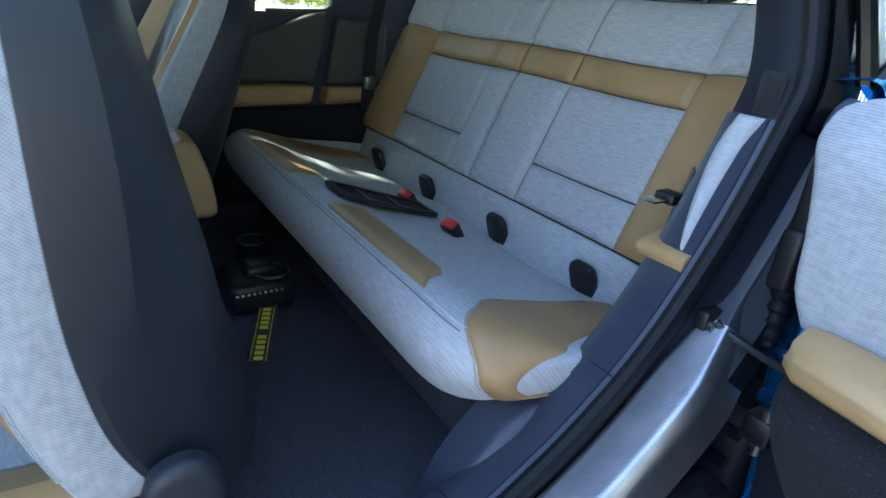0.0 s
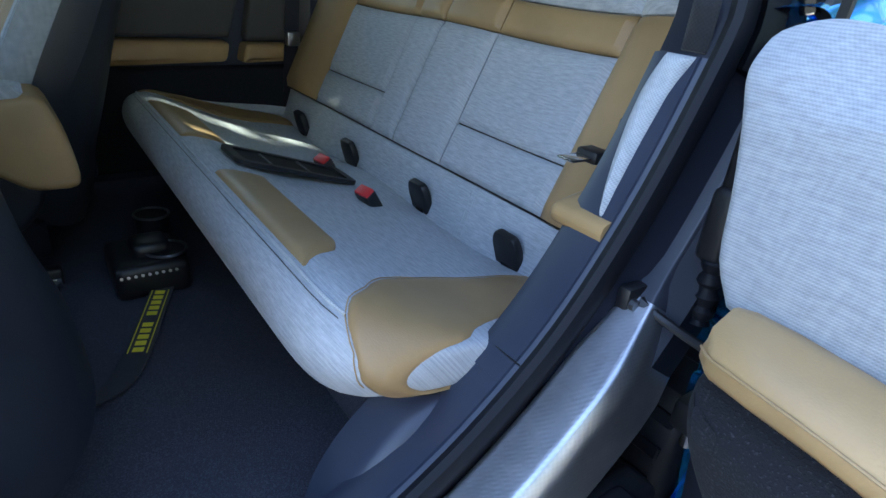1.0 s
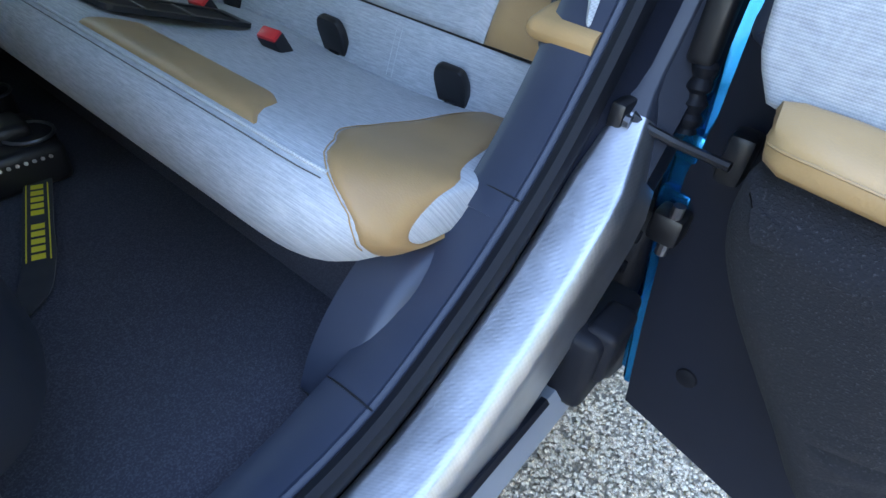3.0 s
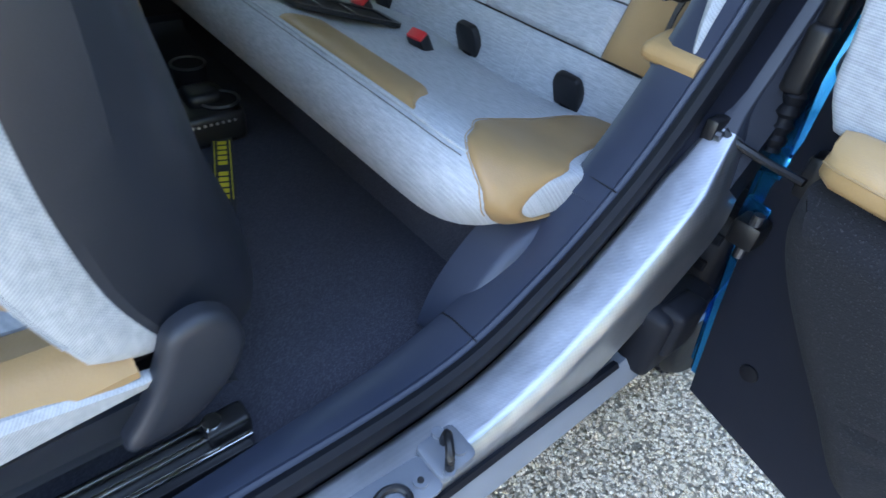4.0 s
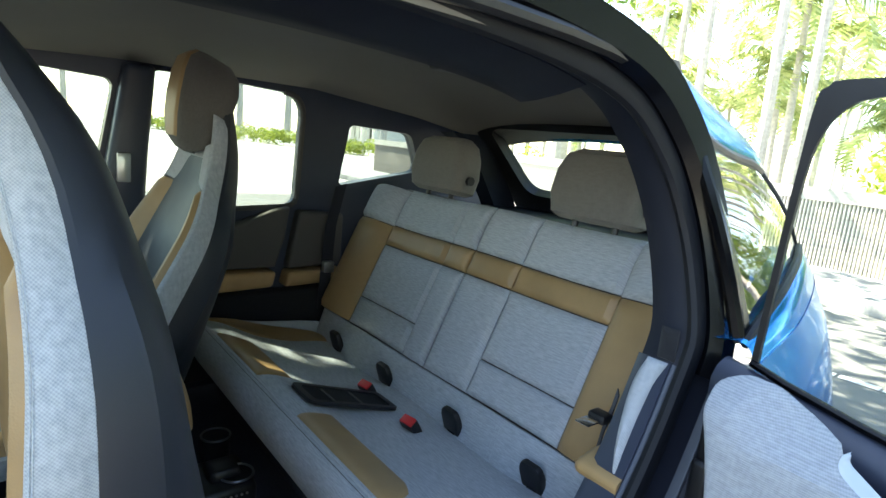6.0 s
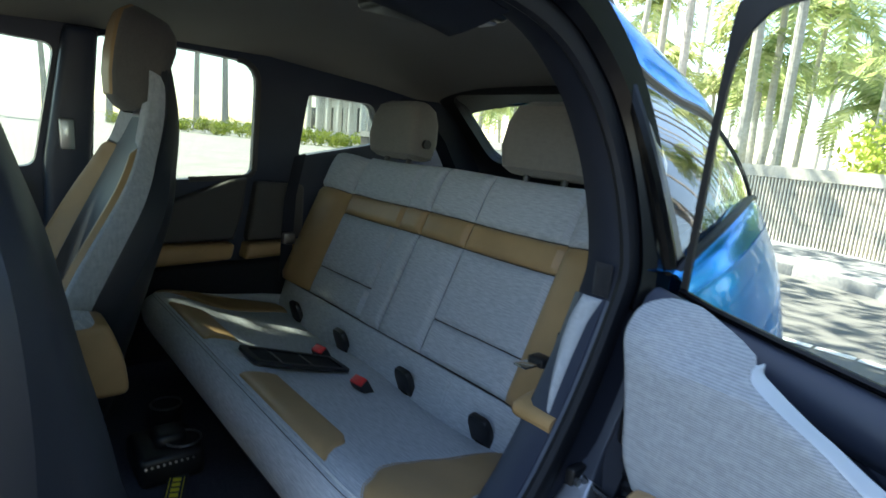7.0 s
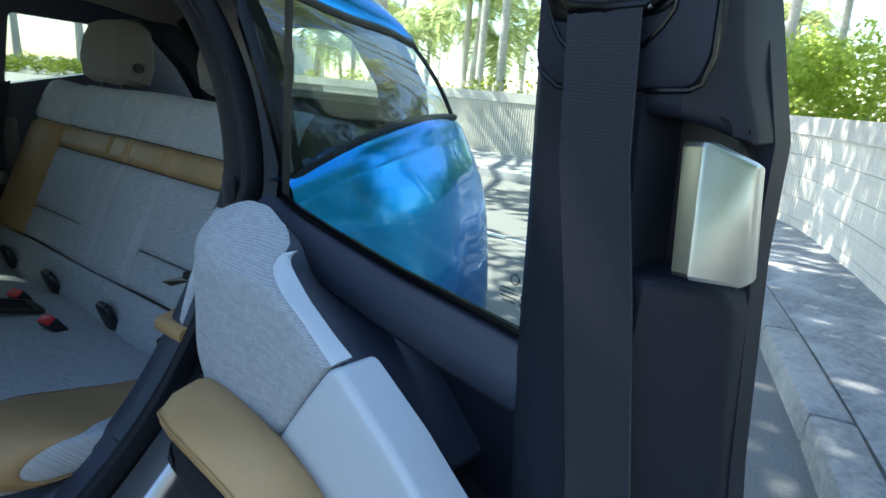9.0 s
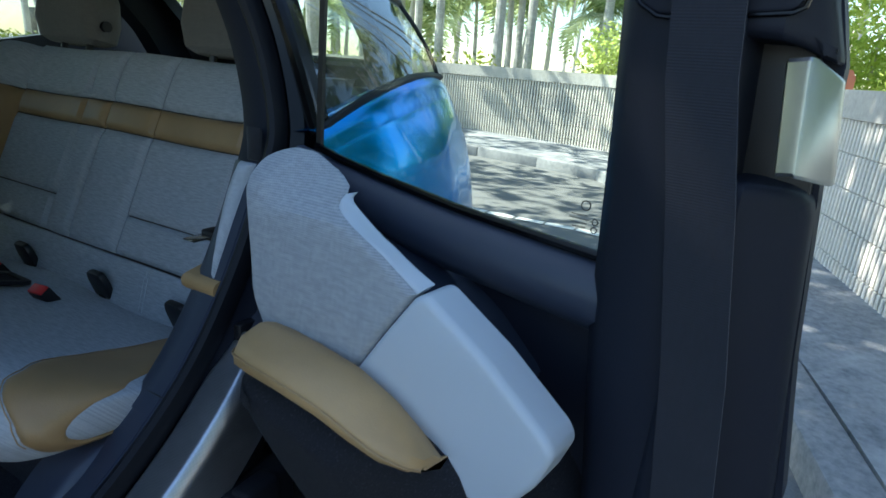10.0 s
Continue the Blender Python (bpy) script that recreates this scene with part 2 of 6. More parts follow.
def carbon():
    """Bare carbon laminate of the body frame: grey, silky, with a fine diagonal weave."""
    m, nt, b = material("carbon_laminate", 0.34, 0.92)
    vec = coords(nt)
    sp = node(nt, "ShaderNodeSeparateXYZ")
    nt.links.new(vec, sp.inputs[0])
    k = 2 * math.pi / 0.006
    d1 = math_node(nt, 'SINE', math_node(nt, 'MULTIPLY', math_node(nt, 'ADD', sp.outputs[0], sp.outputs[1]), k))
    d2 = math_node(nt, 'SINE', math_node(nt, 'MULTIPLY', math_node(nt, 'SUBTRACT', sp.outputs[0], sp.outputs[2]), k))
    w = math_node(nt, 'ADD', math_node(nt, 'MULTIPLY', math_node(nt, 'MULTIPLY', d1, d2), 0.25), 0.5)
    cloud = noise_tex(nt, vec, 7.0, 5.0)
    f = math_node(nt, 'ADD', math_node(nt, 'MULTIPLY', w, 0.12), math_node(nt, 'MULTIPLY', cloud, 0.9))
    nt.links.new(ramp(nt, f, [(0.30, (0.31, 0.325, 0.35)), (0.68, (0.60, 0.615, 0.64))]), b.inputs["Base Color"])
    bump(nt, b, math_node(nt, 'ADD', cloud, math_node(nt, 'MULTIPLY', w, 0.03)), 0.22, 0.012)
    return m


CARBON = carbon()
PANE = glass("clear_pane", (0.88, 0.92, 0.90))
PANE_CAR = glass("green_tinted_pane", (0.54, 0.59, 0.565))
PANE_DARK = glass("tinted_pane", (0.72, 0.76, 0.74), 0.04, power_=3.6)
WEB = woven("belt_webbing", (0.012, 0.0145, 0.025), (0.007, 0.008, 0.014), 0.0024, (1, 2), 0.25)
def leafage(name, a, b_, c, through_light=0.35, rough=0.55):
    m, nt, b = material(name, rough)
    gi = node(nt, "ShaderNodeNewGeometry")
    nt.links.new(ramp(nt, gi.outputs["Random Per Island"], [(0.0, a), (0.5, b_), (1.0, c)]), b.inputs["Base Color"])
    b.inputs["Subsurface Weight"].default_value = 0.0
    tr = node(nt, "ShaderNodeBsdfTranslucent")
    nt.links.new(ramp(nt, gi.outputs["Random Per Island"], [(0.0, b_), (1.0, c)]), tr.inputs["Color"])
    mx = node(nt, "ShaderNodeMixShader", {0: through_light})
    nt.links.new(b.outputs[0], mx.inputs[1])
    nt.links.new(tr.outputs[0], mx.inputs[2])
    nt.links.new(mx.outputs[0], nt.nodes["Material Output"].inputs["Surface"])
    return m


STONES = leafage("gravel_stone", (0.34, 0.275, 0.205), (0.66, 0.57, 0.45), (0.93, 0.84, 0.70), 0.0, 0.95)
YELLOW = plastic("yellow_print", (0.75, 0.62, 0.03), 0.6)


HEDGE = leafage("hedge_leaf", (0.08, 0.14, 0.02), (0.22, 0.30, 0.04), (0.45, 0.48, 0.09))
FROND = leafage("palm_frond", (0.10, 0.17, 0.05), (0.27, 0.35, 0.12), (0.52, 0.55, 0.28), 0.6)
# darker leaf copy with shade put into its colour, for the mirrored trees
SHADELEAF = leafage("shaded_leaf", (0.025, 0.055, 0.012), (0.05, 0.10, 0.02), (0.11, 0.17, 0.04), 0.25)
# brighter leaf copy with sunlight put into its colour, for the large shrubs
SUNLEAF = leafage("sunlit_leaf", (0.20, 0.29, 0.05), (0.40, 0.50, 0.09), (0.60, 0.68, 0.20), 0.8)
TREELEAF = leafage("tree_leaf", (0.04, 0.10, 0.02), (0.10, 0.20, 0.03), (0.28, 0.38, 0.07))
BARK = mineral("palm_bark", (0.36, 0.345, 0.32), (0.58, 0.56, 0.525), 14.0, 0.95, 0.5, 0.01, 0.3, 2.0, (0.16, 0.145, 0.12))
STUCCO = mineral("white_stucco", (0.66, 0.65, 0.62), (0.78, 0.77, 0.74), 30.0, 0.9, 0.2, 0.004, 0.15, 0.7, (0.5, 0.48, 0.45))


# ---- shaping helpers ----
def part(name, data, mat, parent=None, label="", smooth=35.0):
    """Links a bmesh, or verts and faces, as one mesh object under a thing or a part."""
    me = bpy.data.meshes.new(name)
    if isinstance(data, tuple):
        me.from_pydata([tuple(v) for v in data[0]], [], data[1])
        bm = bmesh.new()
        bm.from_mesh(me)
        bmesh.ops.recalc_face_normals(bm, faces=bm.faces)
        bm.to_mesh(me)
        bm.free()
    else:
        bmesh.ops.recalc_face_normals(data, faces=data.faces)
        data.to_mesh(me)
        data.free()
    me.materials.append(mat)
    for p in me.polygons:
        p.use_smooth = True
    me.set_sharp_from_angle(angle=radians(smooth))
    ob = new(name, me)
    ob.parent = parent
    if label:
        ob["label"] = label
    return ob


def thing(name, label, category, group="", at=None, kind=""):
    ob = new(name)
    ob.empty_display_size = 0.05
    if at is not None:
        ob.matrix_world = at
    return tagged(ob, label, category, group, kind)


def box(x0, x1, y0, y1, z0, z1, r=0.004, seg=2):
    bm = bmesh.new()
    bmesh.ops.create_cube(bm, size=1.0)
    for v in bm.verts:
        v.co = Vector(((x0 + x1) / 2 + v.co.x * (x1 - x0), (y0 + y1) / 2 + v.co.y * (y1 - y0), (z0 + z1) / 2 + v.co.z * (z1 - z0)))
    if r:
        bmesh.ops.bevel(bm, geom=bm.edges[:], offset=r, segments=seg, affect='EDGES', profile=0.5)
    return bm


def prism(poly, h, r=0.004, seg=2, m=None):
    """A polygon of the local xy plane, drawn out along z by h, its rims rounded; m lays it into the world."""
    bm = bmesh.new()
    vs = [bm.verts.new((x, y, 0)) for x, y in poly]
    f = bm.faces.new(vs)
    ex = bmesh.ops.extrude_face_region(bm, geom=[f])
    bmesh.ops.translate(bm, verts=[v for v in ex["geom"] if isinstance(v, bmesh.types.BMVert)], vec=(0, 0, h))
    if r:
        rim = [e for e in bm.edges if abs(e.verts[0].co.z - e.verts[1].co.z) < 1e-6]
        bmesh.ops.bevel(bm, geom=rim, offset=r, segments=seg, affect='EDGES', profile=0.5)
    if m is not None:
        bm.transform(m)
    return bm


def rounded(poly, r, n=5):
    """A polygon with its corners rounded; r is one radius or one for each corner."""
    out, k = [], len(poly)
    rs = r if isinstance(r, (list, tuple)) else [r] * k
    for i in range(k):
        p, a, b = Vector(poly[i]), Vector(poly[i - 1]), Vector(poly[(i + 1) % k])
        q = min(rs[i], 0.48 * (a - p).length, 0.48 * (b - p).length)
        s, e = p + (a - p).normalized() * q, p + (b - p).normalized() * q
        for j in range(n + 1):
            t = j / n
            out.append(tuple((1 - t) ** 2 * s + 2 * t * (1 - t) * p + t * t * e))
    return out


def curve_points(pts, n=8, closed=False):
    """A smooth line through the points (Catmull-Rom)."""
    pts = [Vector(p) for p in pts]
    k, out = len(pts), []
    for i in range(k if closed else k - 1):
        p1, p2 = pts[i], pts[(i + 1) % k]
        p0 = pts[i - 1] if (i or closed) else 2 * p1 - p2
        p3 = pts[(i + 2) % k] if (i + 2 < k or closed) else 2 * p2 - p1
        for j in range(n):
            t = j / n
            out.append(0.5 * ((2 * p1) + (p2 - p0) * t + (2 * p0 - 5 * p1 + 4 * p2 - p3) * t * t + (3 * p1 - p0 - 3 * p2 + p3) * t ** 3))
    if not closed:
        out.append(pts[-1])
    return out


def loft(rings, caps=True, wrap=True):
    """Skin over rings of equally many points."""
    n, verts, faces = len(rings[0]), [v for r in rings for v in r], []
    for i in range(len(rings) - 1):
        for j in range(n if wrap else n - 1):
            a, b = i * n + j, i * n + (j + 1) % n
            faces.append((a, b, b + n, a + n))
    if caps and wrap:
        faces.append(tuple(range(n - 1, -1, -1)))
        faces.append(tuple(range((len(rings) - 1) * n, len(rings) * n)))
    return verts, faces


def tube(path, radius, seg=8, flat=1.0):
    """A round bar along a path; radius may be a function of 0..1."""
    path, rings = [Vector(p) for p in path], []
    up = Vector((0.31, 0.22, 0.93)).normalized()
    for i, p in enumerate(path):
        d = (path[min(i + 1, len(path) - 1)] - path[max(i - 1, 0)]).normalized()
        s = d.cross(up).normalized()
        u = s.cross(d)
        r = radius(i / (len(path) - 1)) if callable(radius) else radius
        rings.append([p + r * (math.cos(a) * s + flat * math.sin(a) * u) for a in (2 * math.pi * k / seg for k in range(seg))])
    return loft(rings)


def ribbon(path, sides, half, thick):
    """A flat strap along a path; sides gives the strap's width direction."""
    rings = []
    path = [Vector(p) for p in path]
    for i, p in enumerate(path):
        d = (path[min(i + 1, len(path) - 1)] - path[max(i - 1, 0)]).normalized()
        s = Vector(sides).normalized()
        n = d.cross(s).normalized()
        rings.append([p + s * half + n * thick, p - s * half + n * thick, p - s * half - n * thick, p + s * half - n * thick])
    return loft(rings)


def skin(surface, u0, u1, v0, v1, nu=24, nv=12, puff=0.006, sink=0.004, thick=0.012):
    """A padded patch on surface(u, v) -> (place, normal). v0 and v1 may be functions of u. Its rim curls down into the seam."""
    lo = v0 if callable(v0) else (lambda u: v0)
    hi = v1 if callable(v1) else (lambda u: v1)
    verts, faces = [], []
    for i in range(nu + 1):
        s = i / nu
        u = u0 + (u1 - u0) * s
        for j in range(nv + 1):
            t = j / nv
            p, n = surface(u, lo(u) + (hi(u) - lo(u)) * t)
            ds = min(s, 1 - s) * abs(u1 - u0)
            dt = min(t, 1 - t) * abs(hi(u) - lo(u))
            e = min(ds, dt)
            lift = -sink + (puff + sink) * (1 - math.exp(-e / 0.006)) if e < 0.05 else puff
            verts.append(Vector(p) + Vector(n) * lift)
    w = nv + 1
    for i in range(nu):
        for j in range(nv):
            a = i * w + j
            faces.append((a, a + 1, a + w + 1, a + w))
    # the rim goes down into the foam
    rim = [(i, 0) for i in range(nu + 1)] + [(nu, j) for j in range(1, nv + 1)] + [(i, nv) for i in range(nu - 1, -1, -1)] + [(0, j) for j in range(nv - 1, 0, -1)]
    base = len(verts)
    for i, j in rim:
        u = u0 + (u1 - u0) * i / nu
        p, n = surface(u, lo(u) + (hi(u) - lo(u)) * j / nv)
        verts.append(Vector(p) - Vector(n) * thick)
    k = len(rim)
    for q in range(k):
        a, b = rim[q], rim[(q + 1) % k]
        faces.append((a[0] * w + a[1], b[0] * w + b[1], base + (q + 1) % k, base + q))
    return verts, faces


def inset(poly, d):
    """The polygon drawn in by d (it runs anticlockwise)."""
    out, k = [], len(poly)
    for i in range(k):
        p, a, b = Vector(poly[i]), Vector(poly[i - 1]), Vector(poly[(i + 1) % k])
        e1, e2 = (p - a).normalized(), (b - p).normalized()
        n = Vector((-e1.y, e1.x)) + Vector((-e2.y, e2.x))
        n = n.normalized() if n.length > 1e-6 else Vector((0, 1))
        out.append(tuple(p + n * d))
    return out


def pad(poly, h, r, seg=4, m=None, back=0.0):
    """A padded plate: the polygon of the local xy plane from z = back to h, with a round rim of radius r."""
    pts = [poly[i] for i in range(len(poly)) if (Vector(poly[i]) - Vector(poly[i - 1])).length > 1e-5]
    area = sum(pts[i - 1][0] * pts[i][1] - pts[i][0] * pts[i - 1][1] for i in range(len(pts)))
    if area < 0:
        pts.reverse()
    rings = [[(x, y, back) for x, y in pts], [(x, y, h - r) for x, y in pts]]
    for k in range(1, seg + 1):
        a = 0.5 * math.pi * k / seg
        rings.append([(x, y, h - r + r * math.sin(a)) for x, y in inset(pts, r * (1 - math.cos(a)))])
    bm = bmesh.new()
    rows = [[bm.verts.new(v) for v in ring] for ring in rings]
    n = len(pts)
    for a, b in zip(rows, rows[1:]):
        for i in range(n):
            bm.faces.new((a[i], a[(i + 1) % n], b[(i + 1) % n], b[i]))
    for row in (rows[0], rows[-1]):
        edges = []
        for i in range(n):
            e = bm.edges.get((row[i], row[(i + 1) % n]))
            edges.append(e)
        bmesh.ops.triangle_fill(bm, use_beauty=True, edges=edges)
    if m is not None:
        bm.transform(m)
    return bm


# ---- ground and surroundings ----
def sheet(x0, x1, y0, y1, z, nx=2, ny=2):
    verts = [(x0 + (x1 - x0) * i / nx, y0 + (y1 - y0) * j / ny, z) for i in range(nx + 1) for j in range(ny + 1)]
    faces = [(i * (ny + 1) + j, (i + 1) * (ny + 1) + j, (i + 1) * (ny + 1) + j + 1, i * (ny + 1) + j + 1) for i in range(nx) for j in range(ny)]
    return verts, faces


ground = tagged(part("ground", sheet(-400, 400, -400, 400, -0.012), CONCRETE), "pale sunlit concrete ground round the road", "ground", kind="structure")

KERB = curve_points([(7.4, 16), (6.9, 9), (6.65, 4), (6.45, 1.7), (6.0, 0.0), (4.7, -0.80), (3.29, -1.27), (2.15, -1.62), (0.8, -1.95), (-1.5, -2.35), (-6, -2.9), (-14, -3.5)], 7)
WALL = curve_points([(9.6, 16), (9.0, 9), (8.5, 4.5), (8.2, 2.4), (7.75, 0.5), (6.25, -1.0), (4.8, -1.55), (3.38, -1.93), (1.6, -2.35), (-1.5, -2.9), (-6, -3.5), (-14, -4.2)], 12)


def resample(line, n):
    d = [0.0]
    for a, b in zip(line, line[1:]):
        d.append(d[-1] + (b - a).length)
    out = []
    for k in range(n):
        t = d[-1] * k / (n - 1)
        i = max(j for j in range(len(d) - 1) if d[j] <= t + 1e-9)
        f = (t - d[i]) / max(d[i + 1] - d[i], 1e-9)
        out.append(line[i].lerp(line[i + 1], f))
    return out


def offset(line, dist):
    out = []
    for i, p in enumerate(line):
        d = (line[min(i + 1, len(line) - 1)] - line[max(i - 1, 0)]).normalized()
        out.append(p + Vector((-d.y, d.x)).resized(len(p)) * dist)
    return out


KERB2, WALL2 = resample([Vector((p.x, p.y)) for p in KERB], 120), resample([Vector((p.x, p.y)) for p in WALL], 120)
road = tagged(part("road", sheet(-40, 7.6, -6, 9.5, 0.0, 8, 8), ASPHALT), "grey weathered asphalt road with dappled shade", "road", kind="structure")

# gravel verge under the car
verge = tagged(part("gravel_verge", sheet(-3.4, 0.75, -1.32, 1.6, 0.006, 40, 30), GRAVEL), "coarse pale gravel beside the parked car", "gravel", kind="structure")

# loose stones of the verge
g_rng = random.Random(11)
gv, gf = [], []
ICO = [(0, 0, 1), (0.89, 0, 0.45), (0.28, 0.85, 0.45), (-0.72, 0.53, 0.45), (-0.72, -0.53, 0.45), (0.28, -0.85, 0.45), (0.72, 0.53, -0.45), (-0.28, 0.85, -0.45), (-0.89, 0, -0.45), (-0.28, -0.85, -0.45), (0.72, -0.53, -0.45)]
ICOF = [(0, 1, 2), (0, 2, 3), (0, 3, 4), (0, 4, 5), (0, 5, 1), (1, 6, 2), (2, 7, 3), (3, 8, 4), (4, 9, 5), (5, 10, 1), (6, 7, 2), (7, 8, 3), (8, 9, 4), (9, 10, 5), (10, 6, 1)]
for _ in range(22000):
    x, y, r = g_rng.uniform(-0.72, 0.45), g_rng.uniform(-1.3, -0.66), g_rng.uniform(0.0018, 0.0056)
    sx, sy, sz, a = g_rng.uniform(0.7, 1.4), g_rng.uniform(0.7, 1.2), g_rng.uniform(0.45, 0.9), g_rng.uniform(0, 6.28)
    k = len(gv)
    for px, py, pz in ICO:
        px, py = px * sx * g_rng.uniform(0.85, 1.15), py * sy * g_rng.uniform(0.85, 1.15)
        gv.append((x + r * (px * math.cos(a) - py * math.sin(a)), y + r * (px * math.sin(a) + py * math.cos(a)), 0.008 + r * 0.3 + r * pz * sz))
    gf += [(p + k, q + k, w + k) for p, q, w in ICOF]
tagged(part("gravel_stones", (gv, gf), STONES, smooth=20), "loose pale gravel stones on the verge", "gravel", kind="stuff")

# kerb stones
kerb = thing("kerb", "worn grey concrete kerb along the pavement", "kerb", kind="structure")
kerb_line = resample(KERB2, 40)
for a, b in zip(kerb_line, kerb_line[1:]):
    d = b - a
    L = d.length
    m = Matrix.Translation((a.x, a.y, 0)) @ Matrix.Rotation(math.atan2(d.y, d.x), 4, 'Z')
    bm = box(0.006, L - 0.004, -0.16, 0.0, -0.1, 0.13, 0.022, 2)
    bm.transform(m)
    part("kerb_stone", bm, KERBSTONE, kerb)
PV1 = offset(KERB2, 0.004)
pavement = tagged(part("pavement", loft([[Vector((p.x, p.y, 0.122)), Vector((q.x, q.y, 0.125)), Vector((q.x, q.y, -0.05)), Vector((p.x, p.y, -0.05))] for p, q in zip(PV1, WALL2)]), PAVING), "worn blue-grey concrete pavement below the wall", "pavement", kind="structure")

# lane line
lane = thing("lane_marking", "white dashed lane line on the asphalt", "road marking", kind="structure")
line_pts = resample([Vector((p[0], p[1])) for p in [(4.3, 9), (3.85, 3), (3.55, 0.9), (3.55, 0.3), (3.58, -0.4), (3.45, -0.75)]], 40)
for k in range(0, 39):
    a, b = line_pts[k], line_pts[k + 1]
    q = a.lerp(b, 0.92)
    d = (b - a).normalized()
    s = Vector((-d.y, d.x)) * 0.045
    part("dash", ([(a.x + s.x, a.y + s.y, 0.006), (q.x + s.x, q.y + s.y, 0.006), (q.x - s.x, q.y - s.y, 0.006), (a.x - s.x, a.y - s.y, 0.006)], [(0, 1, 2, 3)]), WHITE_PAINT, lane)

# ribbed block wall with a smooth coping
wall = thing("wall_roadside", "cream ribbed concrete block wall with a smooth grey coping", "wall", kind="structure")
WALL_H = 1.02
wl = [Vector((p.x, p.y)) for p in WALL2]
back = offset(wl, 0.2)
part("wall_core", loft([[Vector((p.x, p.y, 0.0)), Vector((p.x, p.y, WALL_H)), Vector((q.x, q.y, WALL_H)), Vector((q.x, q.y, 0.0))] for p, q in zip(wl, back)]), GROOVE, wall, "dark grooves between the ribs, their shade put into the colour", smooth=20)
rib_line = resample(wl, 1500)
rib_mesh = None
for k in range(0, 1500):
    p = rib_line[k]
    if not (-2.2 < p.x < 9.2 and -3.2 < p.y < 9.0) or k % 2:
        continue
    d = (rib_line[min(k + 1, 1499)] - rib_line[k - 1]).normalized()
    m = Matrix.Translation((p.x, p.y, 0.0)) @ Matrix.Rotation(math.atan2(d.y, d.x), 4, 'Z')
    if rib_mesh is None:
        w_ = (rib_line[1] - rib_line[0]).length * 0.56
        courses = [box(-w_, w_, -0.026, 0.01, WALL_H * c / 5 + 0.0013, WALL_H * (c + 1) / 5 - 0.0013, 0.006, 1) for c in range(5)]
        stack = ([], [])
        for c in courses:
            c.verts.index_update()
            k0 = len(stack[0])
            stack[0].extend(v.co.copy() for v in c.verts)
            stack[1].extend(tuple(v.index + k0 for v in f.verts) for f in c.faces)
            c.free()
        rib = part("wall_rib", stack, WALLBLOCK, wall)
        rib_mesh = rib.data
        rib.matrix_world = m
    else:
        rib = new("wall_rib", rib_mesh)
        rib.parent = wall
        rib.matrix_world = m
f_, b_ = offset(wl, -0.05), offset(wl, 0.25)
part("coping", loft([[Vector((p.x, p.y, WALL_H)), Vector((p.x, p.y, WALL_H + 0.17)), Vector((q.x, q.y, WALL_H + 0.17)), Vector((q.x, q.y, WALL_H))] for p, q in zip(f_, b_)]), CONCRETE, wall, "smooth grey concrete coping", smooth=20)


def leaf_cloud(centres, count, size, rng, squash=0.8):
    """Many small bent leaves round the given (centre, radius) clumps, as one mesh."""
    verts, faces = [], []
    for c, r in centres:
        for _ in range(int(count * r * r)):
            d = Vector((rng.gauss(0, 1), rng.gauss(0, 1), rng.gauss(0, squash))).normalized() * r * rng.uniform(0.55, 1.06)
            p = Vector(c) + d
            a = Vector((rng.gauss(0, 1), rng.gauss(0, 1), rng.gauss(0, 1))).normalized()
            b = a.cross(Vector((rng.gauss(0, 1), rng.gauss(0, 1), rng.gauss(0, 1)))).normalized()
            s = size * rng.uniform(0.6, 1.4)
            k = len(verts)
            verts += [p - a * s, p + b * s * 0.45, p + a * s, p - b * s * 0.45]
            faces.append((k, k + 1, k + 2, k + 3))
    return verts, faces


def palm(x, y, h, r, rng, n_fronds=16, frond=2.2, name="palm_tree"):
    t = thing(name, "tall royal palm with a smooth pale grey trunk", "palm tree", "palms behind the wall", Matrix.Translation((x, y, 0)))
    bend = Vector((rng.uniform(-0.3, 0.3), rng.uniform(-0.3, 0.3), 0))
    path = [Vector((0, 0, 0)) + bend * (k / 8) ** 2 + Vector((0, 0, h * k / 8)) for k in range(9)]
    part("trunk", tube(path, lambda s: r * (1.25 - 0.5 * s + 0.25 * math.exp(-s * 14)), 10), BARK, t)
    top = path[-1]
    verts, faces = [], []
    for k in range(n_fronds):
        az, el = 2 * math.pi * k / n_fronds + rng.uniform(-0.3, 0.3), rng.uniform(-0.2, 1.25)
        d = Vector((math.cos(az), math.sin(az), 0))
        spine, pos, e = [], top.copy(), el
        for j in range(9):
            spine.append(pos.copy())
            pos = pos + (d * math.cos(e) + Vector((0, 0, math.sin(e)))) * frond / 8
            e -= 0.26
        side = Vector((-d.y, d.x, 0))
        for j in range(1, 9):
            for sgn in (-1, 1):
                for q in range(3):
                    p = spine[j - 1].lerp(spine[j], q / 3)
                    ln = 0.55 * frond / 2.2 * math.sin(math.pi * min(0.97, (j - 1 + q / 3) / 8.2 + 0.12)) + 0.08
                    tip = p + side * sgn * ln * 0.8 + d * ln * 0.45 + Vector((0, 0, -ln * rng.uniform(0.15, 0.75)))
                    w = (spine[j] - spine[j - 1]) * 0.16
                    i0 = len(verts)
                    verts += [p - w, p + w, tip]
                    faces.append((i0, i0 + 1, i0 + 2))
    part("crown", (verts, faces), FROND, t)
    return t


